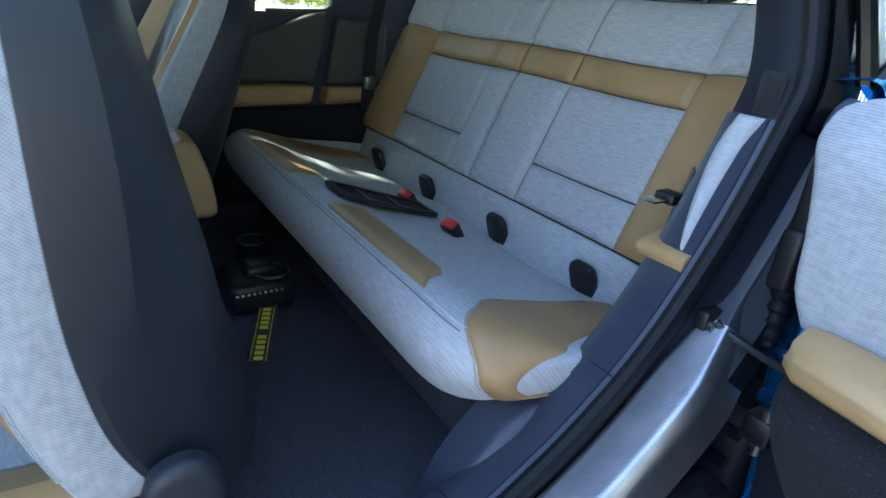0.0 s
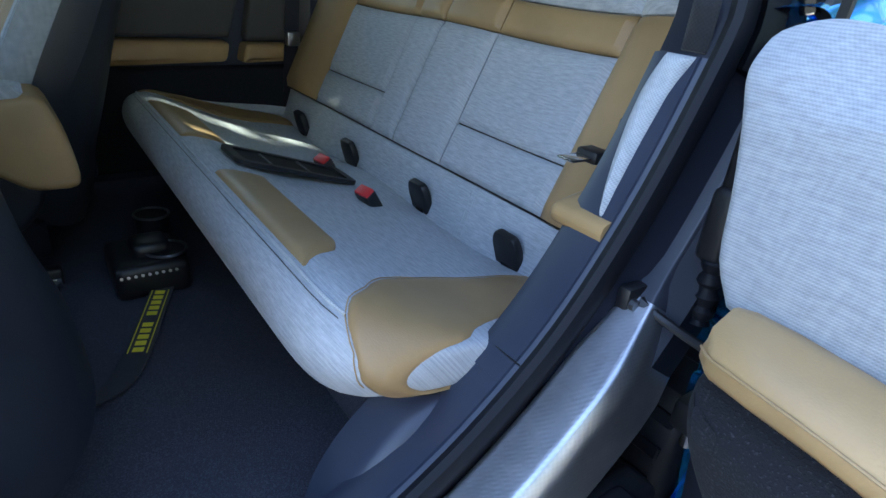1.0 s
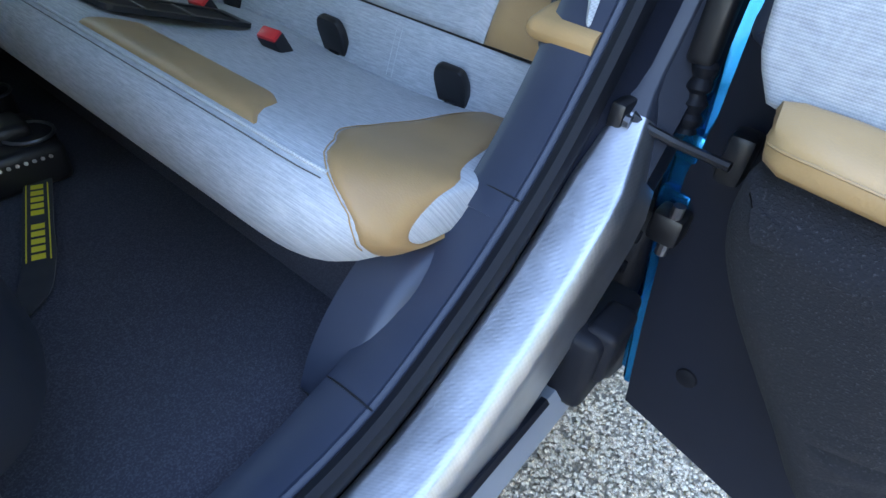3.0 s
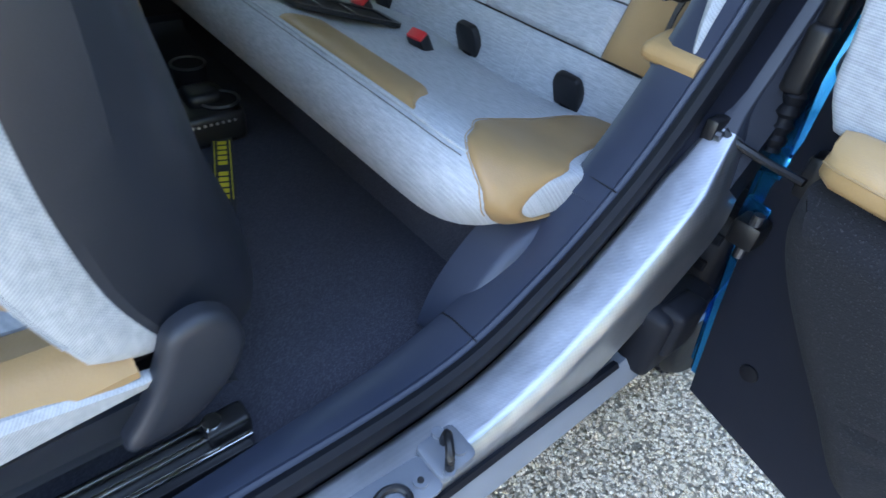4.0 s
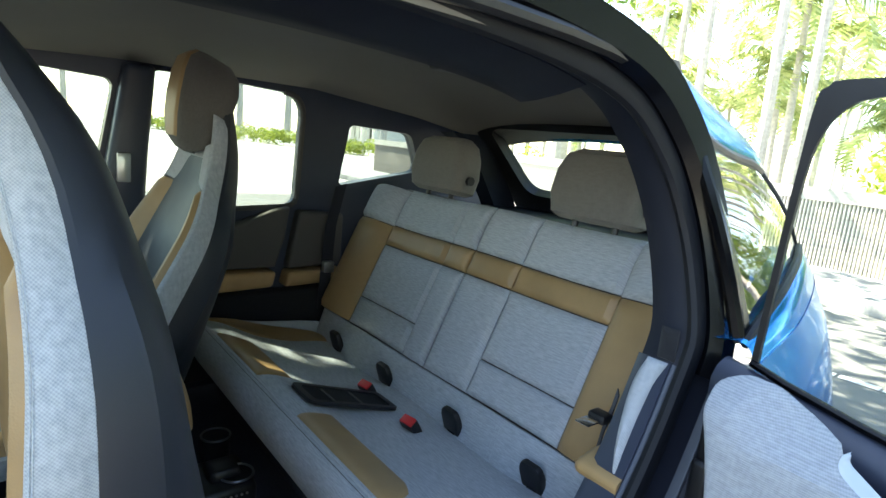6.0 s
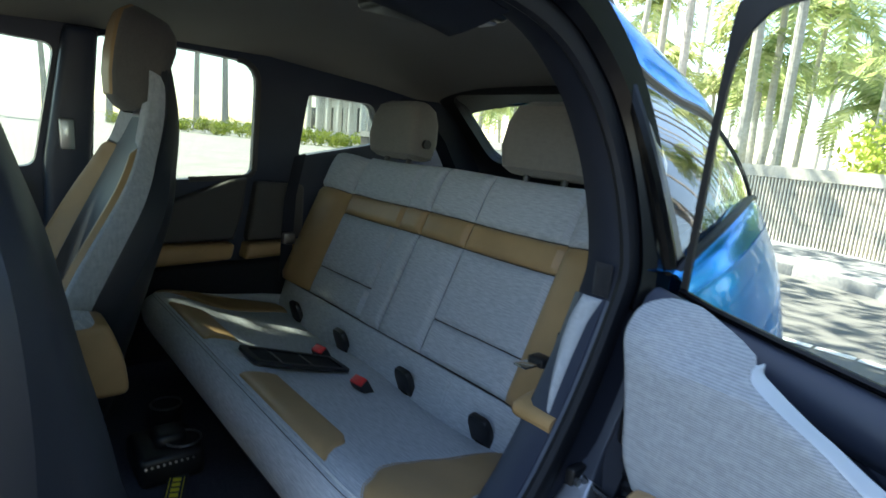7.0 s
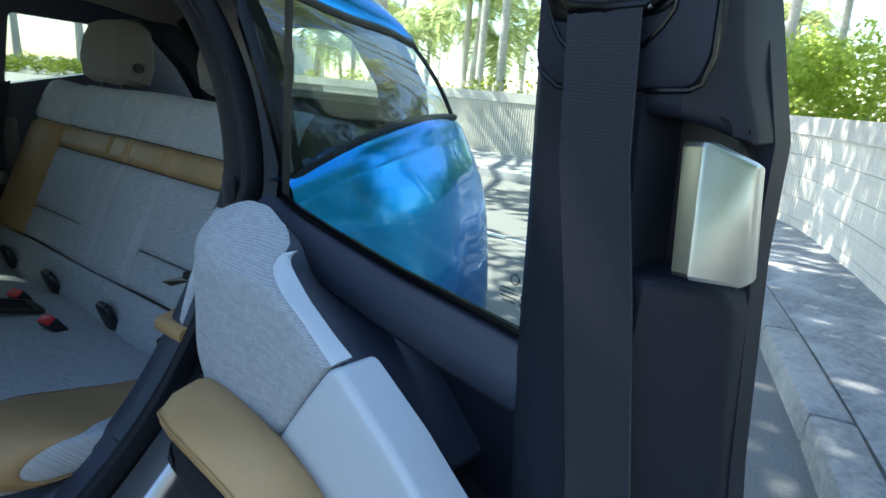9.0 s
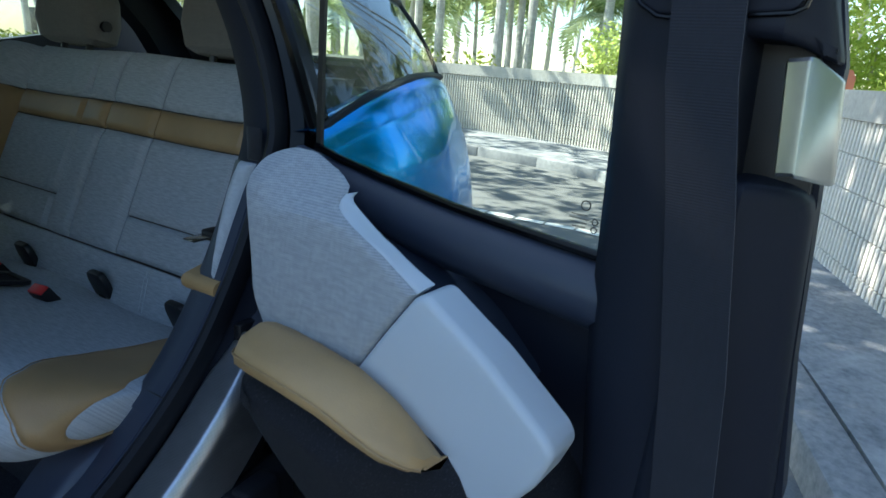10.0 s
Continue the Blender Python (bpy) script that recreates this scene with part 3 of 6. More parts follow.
def bush(x, y, z, w, d, h, rng, count=520, size=0.06, mat=None, name="bush", label="clipped sunlit green shrub", clumps=9, group="shrubs"):
    t = thing(name, label, "shrub", group, Matrix.Translation((x, y, z)))
    cs = [(Vector((rng.uniform(-w, w) * 0.6, rng.uniform(-d, d) * 0.6, h * rng.uniform(0.3, 0.75))), rng.uniform(0.3, 0.5) * min(h, w, 1.6)) for _ in range(clumps)]
    part("foliage", leaf_cloud(cs, count, size, rng), mat or HEDGE, t)
    part("stem", tube([(0, 0, 0), (0.02, 0.01, h * 0.3), (0, 0.03, h * 0.6)], 0.03, 6), BARK, t)
    return t


rng = random.Random(5)
for k in range(24):
    # rows of palms behind the wall
    u = 13.0 + 5.5 * (k % 4) + rng.uniform(-1.2, 1.2)
    yy = -4.0 + 26.0 * (k / 24.0) + rng.uniform(-0.8, 0.8)
    palm(u, yy, rng.uniform(5.0, 9.5) + (7.0 if -3.0 < yy < 2.0 else 0.0), rng.uniform(0.065, 0.105), rng, 22, rng.uniform(2.0, 2.8))
for x, y, h, r in ((10.6, 3.75, 9.0, 0.09), (11.3, 3.35, 9.5, 0.085), (12.2, 2.0, 11.5, 0.085), (11.6, 1.4, 11.0, 0.08), (11.0, 5.4, 8.5, 0.085), (12.0, 6.6, 9.0, 0.085)):
    palm(x, y, h, r, rng, 14, 2.6)
for k in range(20):
    # low young palms between the trunks
    palm(13.0 + 3.2 * (k % 3) + rng.uniform(-1, 1), -1.0 + 0.95 * k + rng.uniform(-0.5, 0.5), rng.uniform(2.4, 4.8), 0.08, rng, 18, rng.uniform(1.5, 2.1), "young_palm")
for k in range(12):
    bush(10.6 + rng.uniform(0, 2.0), -1.6 + 1.5 * k, 0.0, 0.8, 0.8, rng.uniform(1.25, 1.75), rng, 420, 0.07)
for x, y, h in ((11.8, 0.9, 2.6), (12.6, -0.3, 3.0), (13.4, -1.5, 3.7), (12.2, -2.8, 3.7), (15.0, 0.2, 3.6), (11.0, -4.0, 2.8)):
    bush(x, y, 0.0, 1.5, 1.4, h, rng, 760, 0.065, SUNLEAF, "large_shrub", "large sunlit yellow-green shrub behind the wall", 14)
# far hedge across the sunlit yard, with a pale building and palms behind it
for k in range(22):
    f = k / 21.0
    bush(10.0 + 9.5 * f, 58.0 - 31.0 * f, 0.0, 1.6, 1.2, rng.uniform(1.0, 1.25), rng, 260, 0.11, None, "hedge_shrub", "low clipped hedge shrub in full sun", 10, "far hedge")
for x, y in ((14.0, 62.0), (18.5, 56.0), (17.0, 60.0), (20.0, 48.0), (22.5, 44.0), (10.0, 64.0), (12.0, 66.0), (5.0, 66.0), (1.0, 64.0), (25.0, 40.0)):
    palm(x, y, rng.uniform(8, 12), 0.26, rng, 12, 3.0)
building = thing("pale_building", "low white stucco building with square columns", "building", at=Matrix.Translation((27.0, 44.0, 0.0)))
part("facade", box(0.0, 14.0, 0.0, 10.0, 0.0, 4.2, 0.05), STUCCO, building)
part("roof_slab", box(-1.2, 14.6, -1.2, 10.6, 4.2, 4.7, 0.05), STUCCO, building, "white overhanging roof slab")
for k in range(6):
    part("column", box(-1.0, -0.6, -0.9 + 2.1 * k, -0.5 + 2.1 * k, 0.0, 4.2, 0.03), STUCCO, building, "square white column")
    part("dark_window", box(-0.03, 0.02, 0.4 + 1.9 * k, 1.5 + 1.9 * k, 1.0, 3.2, 0.01), BLACK, building, "dark window")
# road sign beyond the wall, seen obliquely
sign = thing("road_sign", "small faded red octagonal sign on a grey post", "road sign", at=Matrix.Translation((9.52, -2.23, 0.0)))
part("sign_plate", prism([(0.20 * math.cos(radians(22.5 + 45 * k)), 0.20 * math.sin(radians(22.5 + 45 * k))) for k in range(8)], 0.012, 0.003, m=Matrix.Translation((0, 0, 1.33)) @ Matrix.Rotation(radians(-38), 4, 'Z') @ Matrix.Rotation(radians(90), 4, 'X')), SIGN_RED, sign, "faded red octagonal plate")
part("post", tube([(0.02, 0, 0), (0.02, 0, 1.4)], 0.02), STEEL, sign)
# unseen broad tree added over the far-side yard to shade the car's near side
shade = thing("added_shade_tree", "unseen broad leafy tree added to shade the car", "tree", at=Matrix.Translation((-6.0, 4.6, 0.0)))
part("trunk", tube([(0, 0, 0), (0.2, -0.1, 1.5), (0.9, -0.3, 3.2), (2.2, -0.5, 4.6)], lambda s: 0.26 - 0.13 * s, 10), BARK, shade)
for end in ((3.5, -1.6, 4.9), (5.5, -0.4, 5.0), (1.2, 0.8, 5.4), (7.5, -0.9, 5.2)):
    part("limb", tube([(0.9, -0.3, 3.2), Vector((0.9, -0.3, 3.2)).lerp(Vector(end), 0.5) + Vector((0, 0, 0.3)), end], lambda s: 0.11 - 0.07 * s, 7), BARK, shade)
t_rng = random.Random(21)
crown = []
for n_, (x0, x1), (y0, y1), (z0, z1) in ((95, (0.2, 9.2), (-2.3, 0.6), (4.15, 6.4)), (60, (2.5, 9.4), (-2.9, -1.3), (4.1, 6.2)), (16, (4.4, 6.4), (-2.8, -1.5), (4.2, 5.8)), (46, (8.0, 12.5), (-2.9, -0.6), (4.4, 6.4))):
    crown += [(Vector((t_rng.uniform(x0, x1), t_rng.uniform(y0, y1), t_rng.uniform(z0, z1))), t_rng.uniform(0.45, 0.8)) for _ in range(n_)]
# gap kept in the added foliage to send one beam through the far window
beam = Vector((-0.27, 0.28, 0.65)) - Vector((-6.0, 4.6, 0.0))
crown = [(c, r) for c, r in crown if ((c - beam) - SUN_WAY * (c - beam).dot(SUN_WAY)).length > r + 0.095]
leaves, quads = leaf_cloud(crown, 260, 0.10, t_rng)
# extra leaf clumps added to keep sun off two spots of the bench
twig = [(Vector((5.28 + 0.1 * k, -0.42 - 0.06 * k, 4.95 + 0.2 * k)), 0.24) for k in range(4)]
twig += [(Vector((4.90, -0.01, 5.0)) + SUN_WAY * (0.25 * k), 0.15) for k in range(3)]
more, more_quads = leaf_cloud(twig, 2200, 0.07, t_rng)
quads += [tuple(i + len(leaves) for i in f) for f in more_quads]
part("crown", (leaves + more, quads), TREELEAF, shade)
# tree added with its crown out of view to dapple the road
road_tree = thing("added_shade_tree", "broad leafy tree added to shade the road", "tree", at=Matrix.Translation((10.6, 8.6, 0.0)))
part("trunk", tube([(0, 0, 0), (-0.1, 0.0, 2.0), (-0.6, -0.3, 3.8), (-1.6, -0.6, 5.0)], lambda s: 0.24 - 0.12 * s, 10), BARK, road_tree)
for end in ((-3.0, -1.6, 5.6), (-4.5, -0.8, 5.8), (-6.5, -1.4, 5.7), (-2.0, 0.6, 6.0)):
    part("limb", tube([(-0.6, -0.3, 3.8), Vector((-0.6, -0.3, 3.8)).lerp(Vector(end), 0.5) + Vector((0, 0, 0.3)), end], lambda s: 0.11 - 0.07 * s, 7), BARK, road_tree)
cs = [(Vector((rng.uniform(-8.4, 0.5), rng.uniform(-3.6, 1.2), rng.uniform(5.0, 6.6))), rng.uniform(0.45, 0.8)) for _ in range(30)]
part("crown", leaf_cloud(cs, 230, 0.11, rng), TREELEAF, road_tree)
# trees across the road, mirrored in the paint and glass
for x, y, h, low_ in ((4.6, -6.4, 5.6, 0.27), (9.5, -7.5, 6.0, 0.27), (0.8, -6.8, 5.8, 0.27), (-3.2, -6.6, 5.6, 0.27), (8.4, -2.9, 7.4, 0.60)):
    t = thing("roadside_tree", "broad leafy roadside tree behind the wall", "tree", "roadside trees", Matrix.Translation((x, y, 0.0)))
    part("trunk", tube([(0, 0, 0), (0.1, 0.05, h * 0.25), (0.0, 0.1, h * 0.6)], lambda s: 0.2 - 0.1 * s, 9), BARK, t)
    for q in range(4):
        a = q * 1.6 + x
        part("limb", tube([(0.05, 0.06, h * 0.35), (0.8 * math.cos(a), 0.8 * math.sin(a), h * 0.55), (1.5 * math.cos(a), 1.5 * math.sin(a), h * 0.72)], lambda s: 0.08 - 0.05 * s, 6), BARK, t)
    cs = [(Vector((rng.gauss(0, 1.3), rng.gauss(0, 0.9), h * rng.uniform(low_, 1.0))), rng.uniform(0.5, 0.85)) for _ in range(50)]
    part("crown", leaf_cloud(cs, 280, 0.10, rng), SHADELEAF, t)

# ---- car body ----
YC = 0.02
car = thing("car", "bright blue compact hatchback with its door standing open", "car")


def wall_with_holes(outline, holes, thick, m, r=0.0):
    """A panel in the local xy plane with openings, drawn out along z."""
    bm = bmesh.new()
    rims = []
    for loop in [outline] + holes:
        vs = [bm.verts.new((x, y, 0)) for x, y in loop]
        rims += [bm.edges.new((vs[i], vs[(i + 1) % len(vs)])) for i in range(len(vs))]
    res = bmesh.ops.triangle_fill(bm, use_beauty=True, edges=rims)
    faces = [f for f in res["geom"] if isinstance(f, bmesh.types.BMFace)]
    ex = bmesh.ops.extrude_face_region(bm, geom=faces)
    bmesh.ops.translate(bm, verts=[v for v in ex["geom"] if isinstance(v, bmesh.types.BMVert)], vec=(0, 0, thick))
    bm.transform(m)
    return bm


# local x -> world x, local y -> world z, local z -> world -y (towards the inside of the far side)
FAR = Matrix(((1, 0, 0, 0), (0, 0, -1, 0), (0, 1, 0, 0), (0, 0, 0, 1)))
# floor and tunnel
part("floor_carpet", sheet(-1.9, -0.25, -0.66, 0.74, 0.405, 30, 24), CARPET, car, "black loop-pile floor carpet")
part("underbody", box(-2.2, 0.9, -0.74, 0.78, 0.2, 0.395, 0.03), BLACK, car)
part("seat_riser", box(-0.33, 0.4, -0.60, 0.66, 0.4, 0.53, 0.02), CARPET, car)

# far side: door panels, pillars and window openings
win_door = rounded([(-0.52, 0.997), (-0.27, 0.998), (-0.032, 1.012), (-0.018, 1.395), (-0.28, 1.410), (-0.50, 1.412)], [0.02, 0.1, 0.04, 0.075, 0.1, 0.03])
win_front = rounded([(-1.55, 0.99), (-0.66, 1.03), (-0.60, 1.37), (-1.15, 1.40)], 0.03)
win_quarter = rounded([(0.13, 1.09), (0.50, 1.16), (0.44, 1.305), (0.165, 1.315)], [0.02, 0.05, 0.03, 0.02])
side_outline = [(-2.1, 0.35), (0.95, 0.35), (1.02, 0.9), (0.85, 1.18), (0.72, 1.44), (-0.7, 1.50), (-1.3, 1.45), (-1.75, 1.0), (-2.1, 0.98)]
part("side_wall", wall_with_holes(side_outline, [win_door, win_front, win_quarter], 0.05, Matrix.Translation((0, 0.83, 0)) @ FAR), TRIM, car, "blue-black side trim with window openings")
for nm, loop in (("side_window", win_door), ("side_window", win_front), ("quarter_window", win_quarter)):
    w = part(nm, prism(loop, 0.004, 0, m=Matrix.Translation((0, 0.81, 0)) @ FAR), PANE_CAR, car, "clear side window glass")
# roof
roof_rings = []
for x, z, hw in ((-1.5, 1.38, 0.72), (-1.2, 1.45, 0.74), (-0.6, 1.478, 0.745), (0.0, 1.475, 0.745), (0.2, 1.452, 0.74), (0.4, 1.425, 0.70), (0.6, 1.375, 0.60), (0.70, 1.335, 0.52)):
    near = (0.62 / 0.745) * (1.0 if x < 0.1 else 0.86)
    ring = [Vector((x, YC + hw * (math.sin(a) if a > 0 else near * math.sin(a)), z - 0.065 * (1 - math.cos(a)) ** 1.0)) for a in (radians(q) for q in range(-80, 81, 10))]
    ring += [v + Vector((0, 0, 0.03)) for v in reversed(ring)]
    roof_rings.append(ring)
part("headliner", loft(roof_rings), HEADLINER, car, "warm grey felt headliner")
# rear hatch with its raked window
hatch_m = Matrix.Translation((0.80, YC, 1.08)) @ Matrix.Rotation(radians(-38), 4, 'Y') @ Matrix(((0, 0, 1, 0), (1, 0, 0, 0), (0, 1, 0, 0), (0, 0, 0, 1)))
win_rear = rounded([(-0.36, 0.05), (0.40, 0.05), (0.465, 0.33), (0.42, 0.35), (-0.32, 0.35), (-0.375, 0.31)], [0.06, 0.06, 0.04, 0.05, 0.05, 0.04])
hatch = part("hatch_frame", wall_with_holes([(-0.40, -0.03), (0.50, -0.03), (0.545, 0.33), (0.50, 0.375), (-0.34, 0.375), (-0.41, 0.33)], [win_rear], 0.04, hatch_m), BLACK, car, "black tailgate frame")
w = part("rear_window", prism(win_rear, 0.004, 0, m=hatch_m @ Matrix.Translation((0, 0, 0.02))), PANE, hatch, "clear rear window")
part("tailgate", box(0.84, 0.93, -0.40, 0.57, 0.42, 1.02, 0.03), PAINT, car, "blue tailgate")
for sg in (-1, 1):
    part("rear_pillar", loft([[Vector((x + a, YC + sg * (y + c), z)) for a, c in ((-0.05, -0.03), (0.07, -0.03), (0.07, 0.05), (-0.05, 0.05)) for y in (y0 - (0.085 if sg < 0 else 0.0),)] for x, y0, z in ((0.74, 0.50, 1.02), (0.66, 0.53, 1.18), (0.56, 0.53, 1.285), (0.48, 0.51, 1.325))]), PILLAR, car, "black rear pillar trim")
part("parcel_shelf", box(0.30, 0.80, -0.50, 0.54, 1.04, 1.06, 0.005), BLACK, car)
# front bulkhead and dash, behind the camera
part("dashboard", box(-2.1, -1.6, -0.72, 0.76, 0.4, 1.02, 0.06, 3), BLACK, car)


# near side: door opening with trim, seal and carbon frame
APERTURE = curve_points([(-1.75, 0.50), (-1.2, 0.478), (-0.8, 0.468), (-0.52, 0.474), (-0.36, 0.545), (-0.22, 0.66), (-0.125, 0.79), (-0.055, 0.93), (-0.015, 1.05), (-0.012, 1.19), (-0.058, 1.31), (-0.17, 1.392), (-0.45, 1.43), (-0.9, 1.435), (-1.3, 1.40)], 6)


def along_opening(profile, name, mat, label="", first=0, last=None, narrow=0.0, pinch=False):
    """Sweeps (y, n) points along the door opening; n points out of the frame into the opening."""
    rings = []
    for i, p in enumerate(APERTURE):
        if i < first or (last is not None and i > last):
            continue
        a, b = APERTURE[max(i - 1, 0)], APERTURE[min(i + 1, len(APERTURE) - 1)]
        d = (Vector(b) - Vector(a)).normalized()
        n = Vector((-d.y, d.x))
        # the upper opening leans inwards with the roof
        lean = 0.33 * math.sqrt(max(0.0, p.y - 1.0) ** 2 + 0.0009) - 0.0099 if p.y > 0.9 else 0.0
        # the tread narrows beside the front seat
        slim = narrow * max(0.0, min(1.0, (-0.48 - p.x) / 0.35))
        # the carbon frame narrows and sinks towards the hinge gear
        q = max(0.0, min(1.0, (p.y - 0.675) / 0.10)) if pinch and p.x > -0.4 else 0.0
        shape = [(-0.728 + (y + 0.728) * (1 - 0.62 * q) if y < -0.728 else y, k - 0.040 * q) for y, k in profile]
        rings.append([Vector((p.x + n.x * k, y + lean - (slim if y > -0.65 else 0.0), p.y + n.y * k)) for y, k in shape])
    return part(name, loft(rings), mat, car, label)


I_LOW = next(i for i, p in enumerate(APERTURE) if p.y > 0.60 and p.x > -0.4)
I_GEAR = next(i for i, p in enumerate(APERTURE) if p.y > 0.675 and p.x > -0.4)
I_STRAP = next(i for i, p in enumerate(APERTURE) if p.y > 0.735 and p.x > -0.4)
I_MID = next(i for i, p in enumerate(APERTURE) if p.y > 0.955 and p.x > -0.4)
# sill: a flat tread that falls to the floor inside
along_opening([(-0.600, -0.115), (-0.612, -0.045), (-0.624, -0.014), (-0.6495, -0.001), (-0.680, 0.001), (-0.6875, 0.001), (-0.689, -0.0018), (-0.6905, 0.001), (-0.696, 0.0), (-0.700, -0.004), (-0.700, -0.06), (-0.60, -0.12)], "sill_trim", SILL, "blue-black plastic sill trim", 0, I_LOW, 0.028)
along_opening([(-0.605, -0.11), (-0.617, -0.03), (-0.625, -0.008), (-0.640, 0.0), (-0.670, 0.001), (-0.6875, 0.001), (-0.689, -0.0018), (-0.6905, 0.001), (-0.696, 0.0), (-0.700, -0.004), (-0.700, -0.06), (-0.62, -0.12)], "quarter_trim", SILL, "blue-black quarter trim", I_LOW, I_MID)
along_opening([(-0.60, -0.12), (-0.622, -0.03), (-0.632, -0.006), (-0.65, 0.0), (-0.694, 0.0), (-0.700, -0.004), (-0.700, -0.05), (-0.64, -0.12)], "pillar_trim", PILLAR, "blue-black rear pillar and roof trim", I_MID)
I_TOP = next(i for i, p in enumerate(APERTURE) if p.y > 1.3 and p.x < -0.16)
along_opening([(-0.665, 0.002), (-0.62, 0.016), (-0.575, 0.026), (-0.540, 0.030), (-0.520, 0.022), (-0.512, 0.0), (-0.505, -0.06), (-0.665, -0.06)], "roof_rail_trim", PILLAR, "dark moulded rail under the roof edge", I_TOP)
along_opening([(-0.700, 0.004), (-0.704, 0.012), (-0.712, 0.015), (-0.720, 0.011), (-0.724, 0.0), (-0.720, -0.02), (-0.704, -0.02)], "door_seal", RUBBER, "black rubber door seal")
along_opening([(-0.718, -0.03), (-0.7225, -0.0215), (-0.727, -0.0178), (-0.729, -0.0171), (-0.731, -0.0170), (-0.752, -0.0178), (-0.774, -0.0188), (-0.778, -0.0190), (-0.781, -0.0196), (-0.784, -0.0215), (-0.792, -0.031), (-0.7945, -0.036), (-0.7955, -0.042), (-0.797, -0.12), (-0.718, -0.12)], "carbon_frame", CARBON, "bare grey carbon body frame", 0, I_STRAP, pinch=True)
# carbon frame carried on in a darker colour that stands for its shade
along_opening([(-0.718, -0.03), (-0.7225, -0.0215), (-0.727, -0.0178), (-0.729, -0.0171), (-0.731, -0.0170), (-0.752, -0.0178), (-0.774, -0.0188), (-0.778, -0.0190), (-0.781, -0.0196), (-0.784, -0.0215), (-0.792, -0.031), (-0.7945, -0.036), (-0.7955, -0.042), (-0.797, -0.12), (-0.718, -0.12)], "hinge_frame", SHADED_CARBON, "carbon body frame beside the hinge gear, its shade put into a slate colour", I_STRAP, I_MID, pinch=True)
# frame recess coloured dark in place of the door's shade
along_opening([(-0.716, -0.02), (-0.721, -0.042), (-0.735, -0.060), (-0.785, -0.072), (-0.785, -0.13), (-0.716, -0.13)], "upper_frame", PILLAR, "recessed body frame, its shade put into a dark colour", I_GEAR - 2, I_MID)
along_opening([(-0.716, -0.02), (-0.728, -0.016), (-0.745, -0.03), (-0.745, -0.075), (-0.716, -0.075)], "shut_face", PIANO, "black door shut face", I_MID)
part("sill_skirt", loft([[Vector((x, y, z)) for y, z in ((-0.785, 0.405), (-0.798, 0.407), (-0.807, 0.398), (-0.816, 0.368), (-0.802, 0.338), (-0.76, 0.33), (-0.76, 0.40))] for x in (-1.9, -1.0, -0.5, -0.25, -0.16)]), SKIRT, car, "satin grey plastic sill skirt")

def trim_joint(i, name="trim_joint"):
    """A fine dark joint across the sill trim at one place of the opening."""
    p, d = APERTURE[i], (APERTURE[i + 1] - APERTURE[i - 1]).normalized()
    n = Vector((-d.y, d.x))
    slim = 0.028 * max(0.0, min(1.0, (-0.48 - p.x) / 0.35))
    part(name, tube([(p.x + n.x * k, y - (slim if y > -0.65 else 0.0), p.y + n.y * k) for y, k in ((-0.613, -0.044), (-0.6245, -0.0138), (-0.6495, -0.0008), (-0.680, 0.0012), (-0.696, 0.0006))], 0.0013, 5), BLACK, car, "fine dark joint of the sill trim")


trim_joint(min(range(len(APERTURE) // 2), key=lambda i: abs(APERTURE[i].x + 0.455)))
trim_joint(min(range(len(APERTURE) // 2), key=lambda i: abs(APERTURE[i].x + 0.245)))
# black bar laid where the gap above the skirt should lie in shade
part("sill_gap_shade", tube([(x, -0.7985, 0.416) for x in (-1.9, -1.0, -0.5, -0.27)], 0.0075, 6), RUBBER, car, "black bar standing in for the shaded gap above the sill skirt")
part("seat_corner_trim", pad(rounded([(-0.455, 0.41), (-0.435, 0.47), (-0.405, 0.515), (-0.362, 0.556), (-0.325, 0.574), (-0.26, 0.582), (-0.12, 0.59), (-0.12, 0.41)], [0.01, 0.05, 0.05, 0.04, 0.03, 0.03, 0.02, 0.01], 5), 0.085, 0.03, 5, Matrix.Translation((0, -0.575, 0)) @ FAR), SILL, car, "blue-black moulded trim under the seat corner")

# near rear quarter outside
sections = []
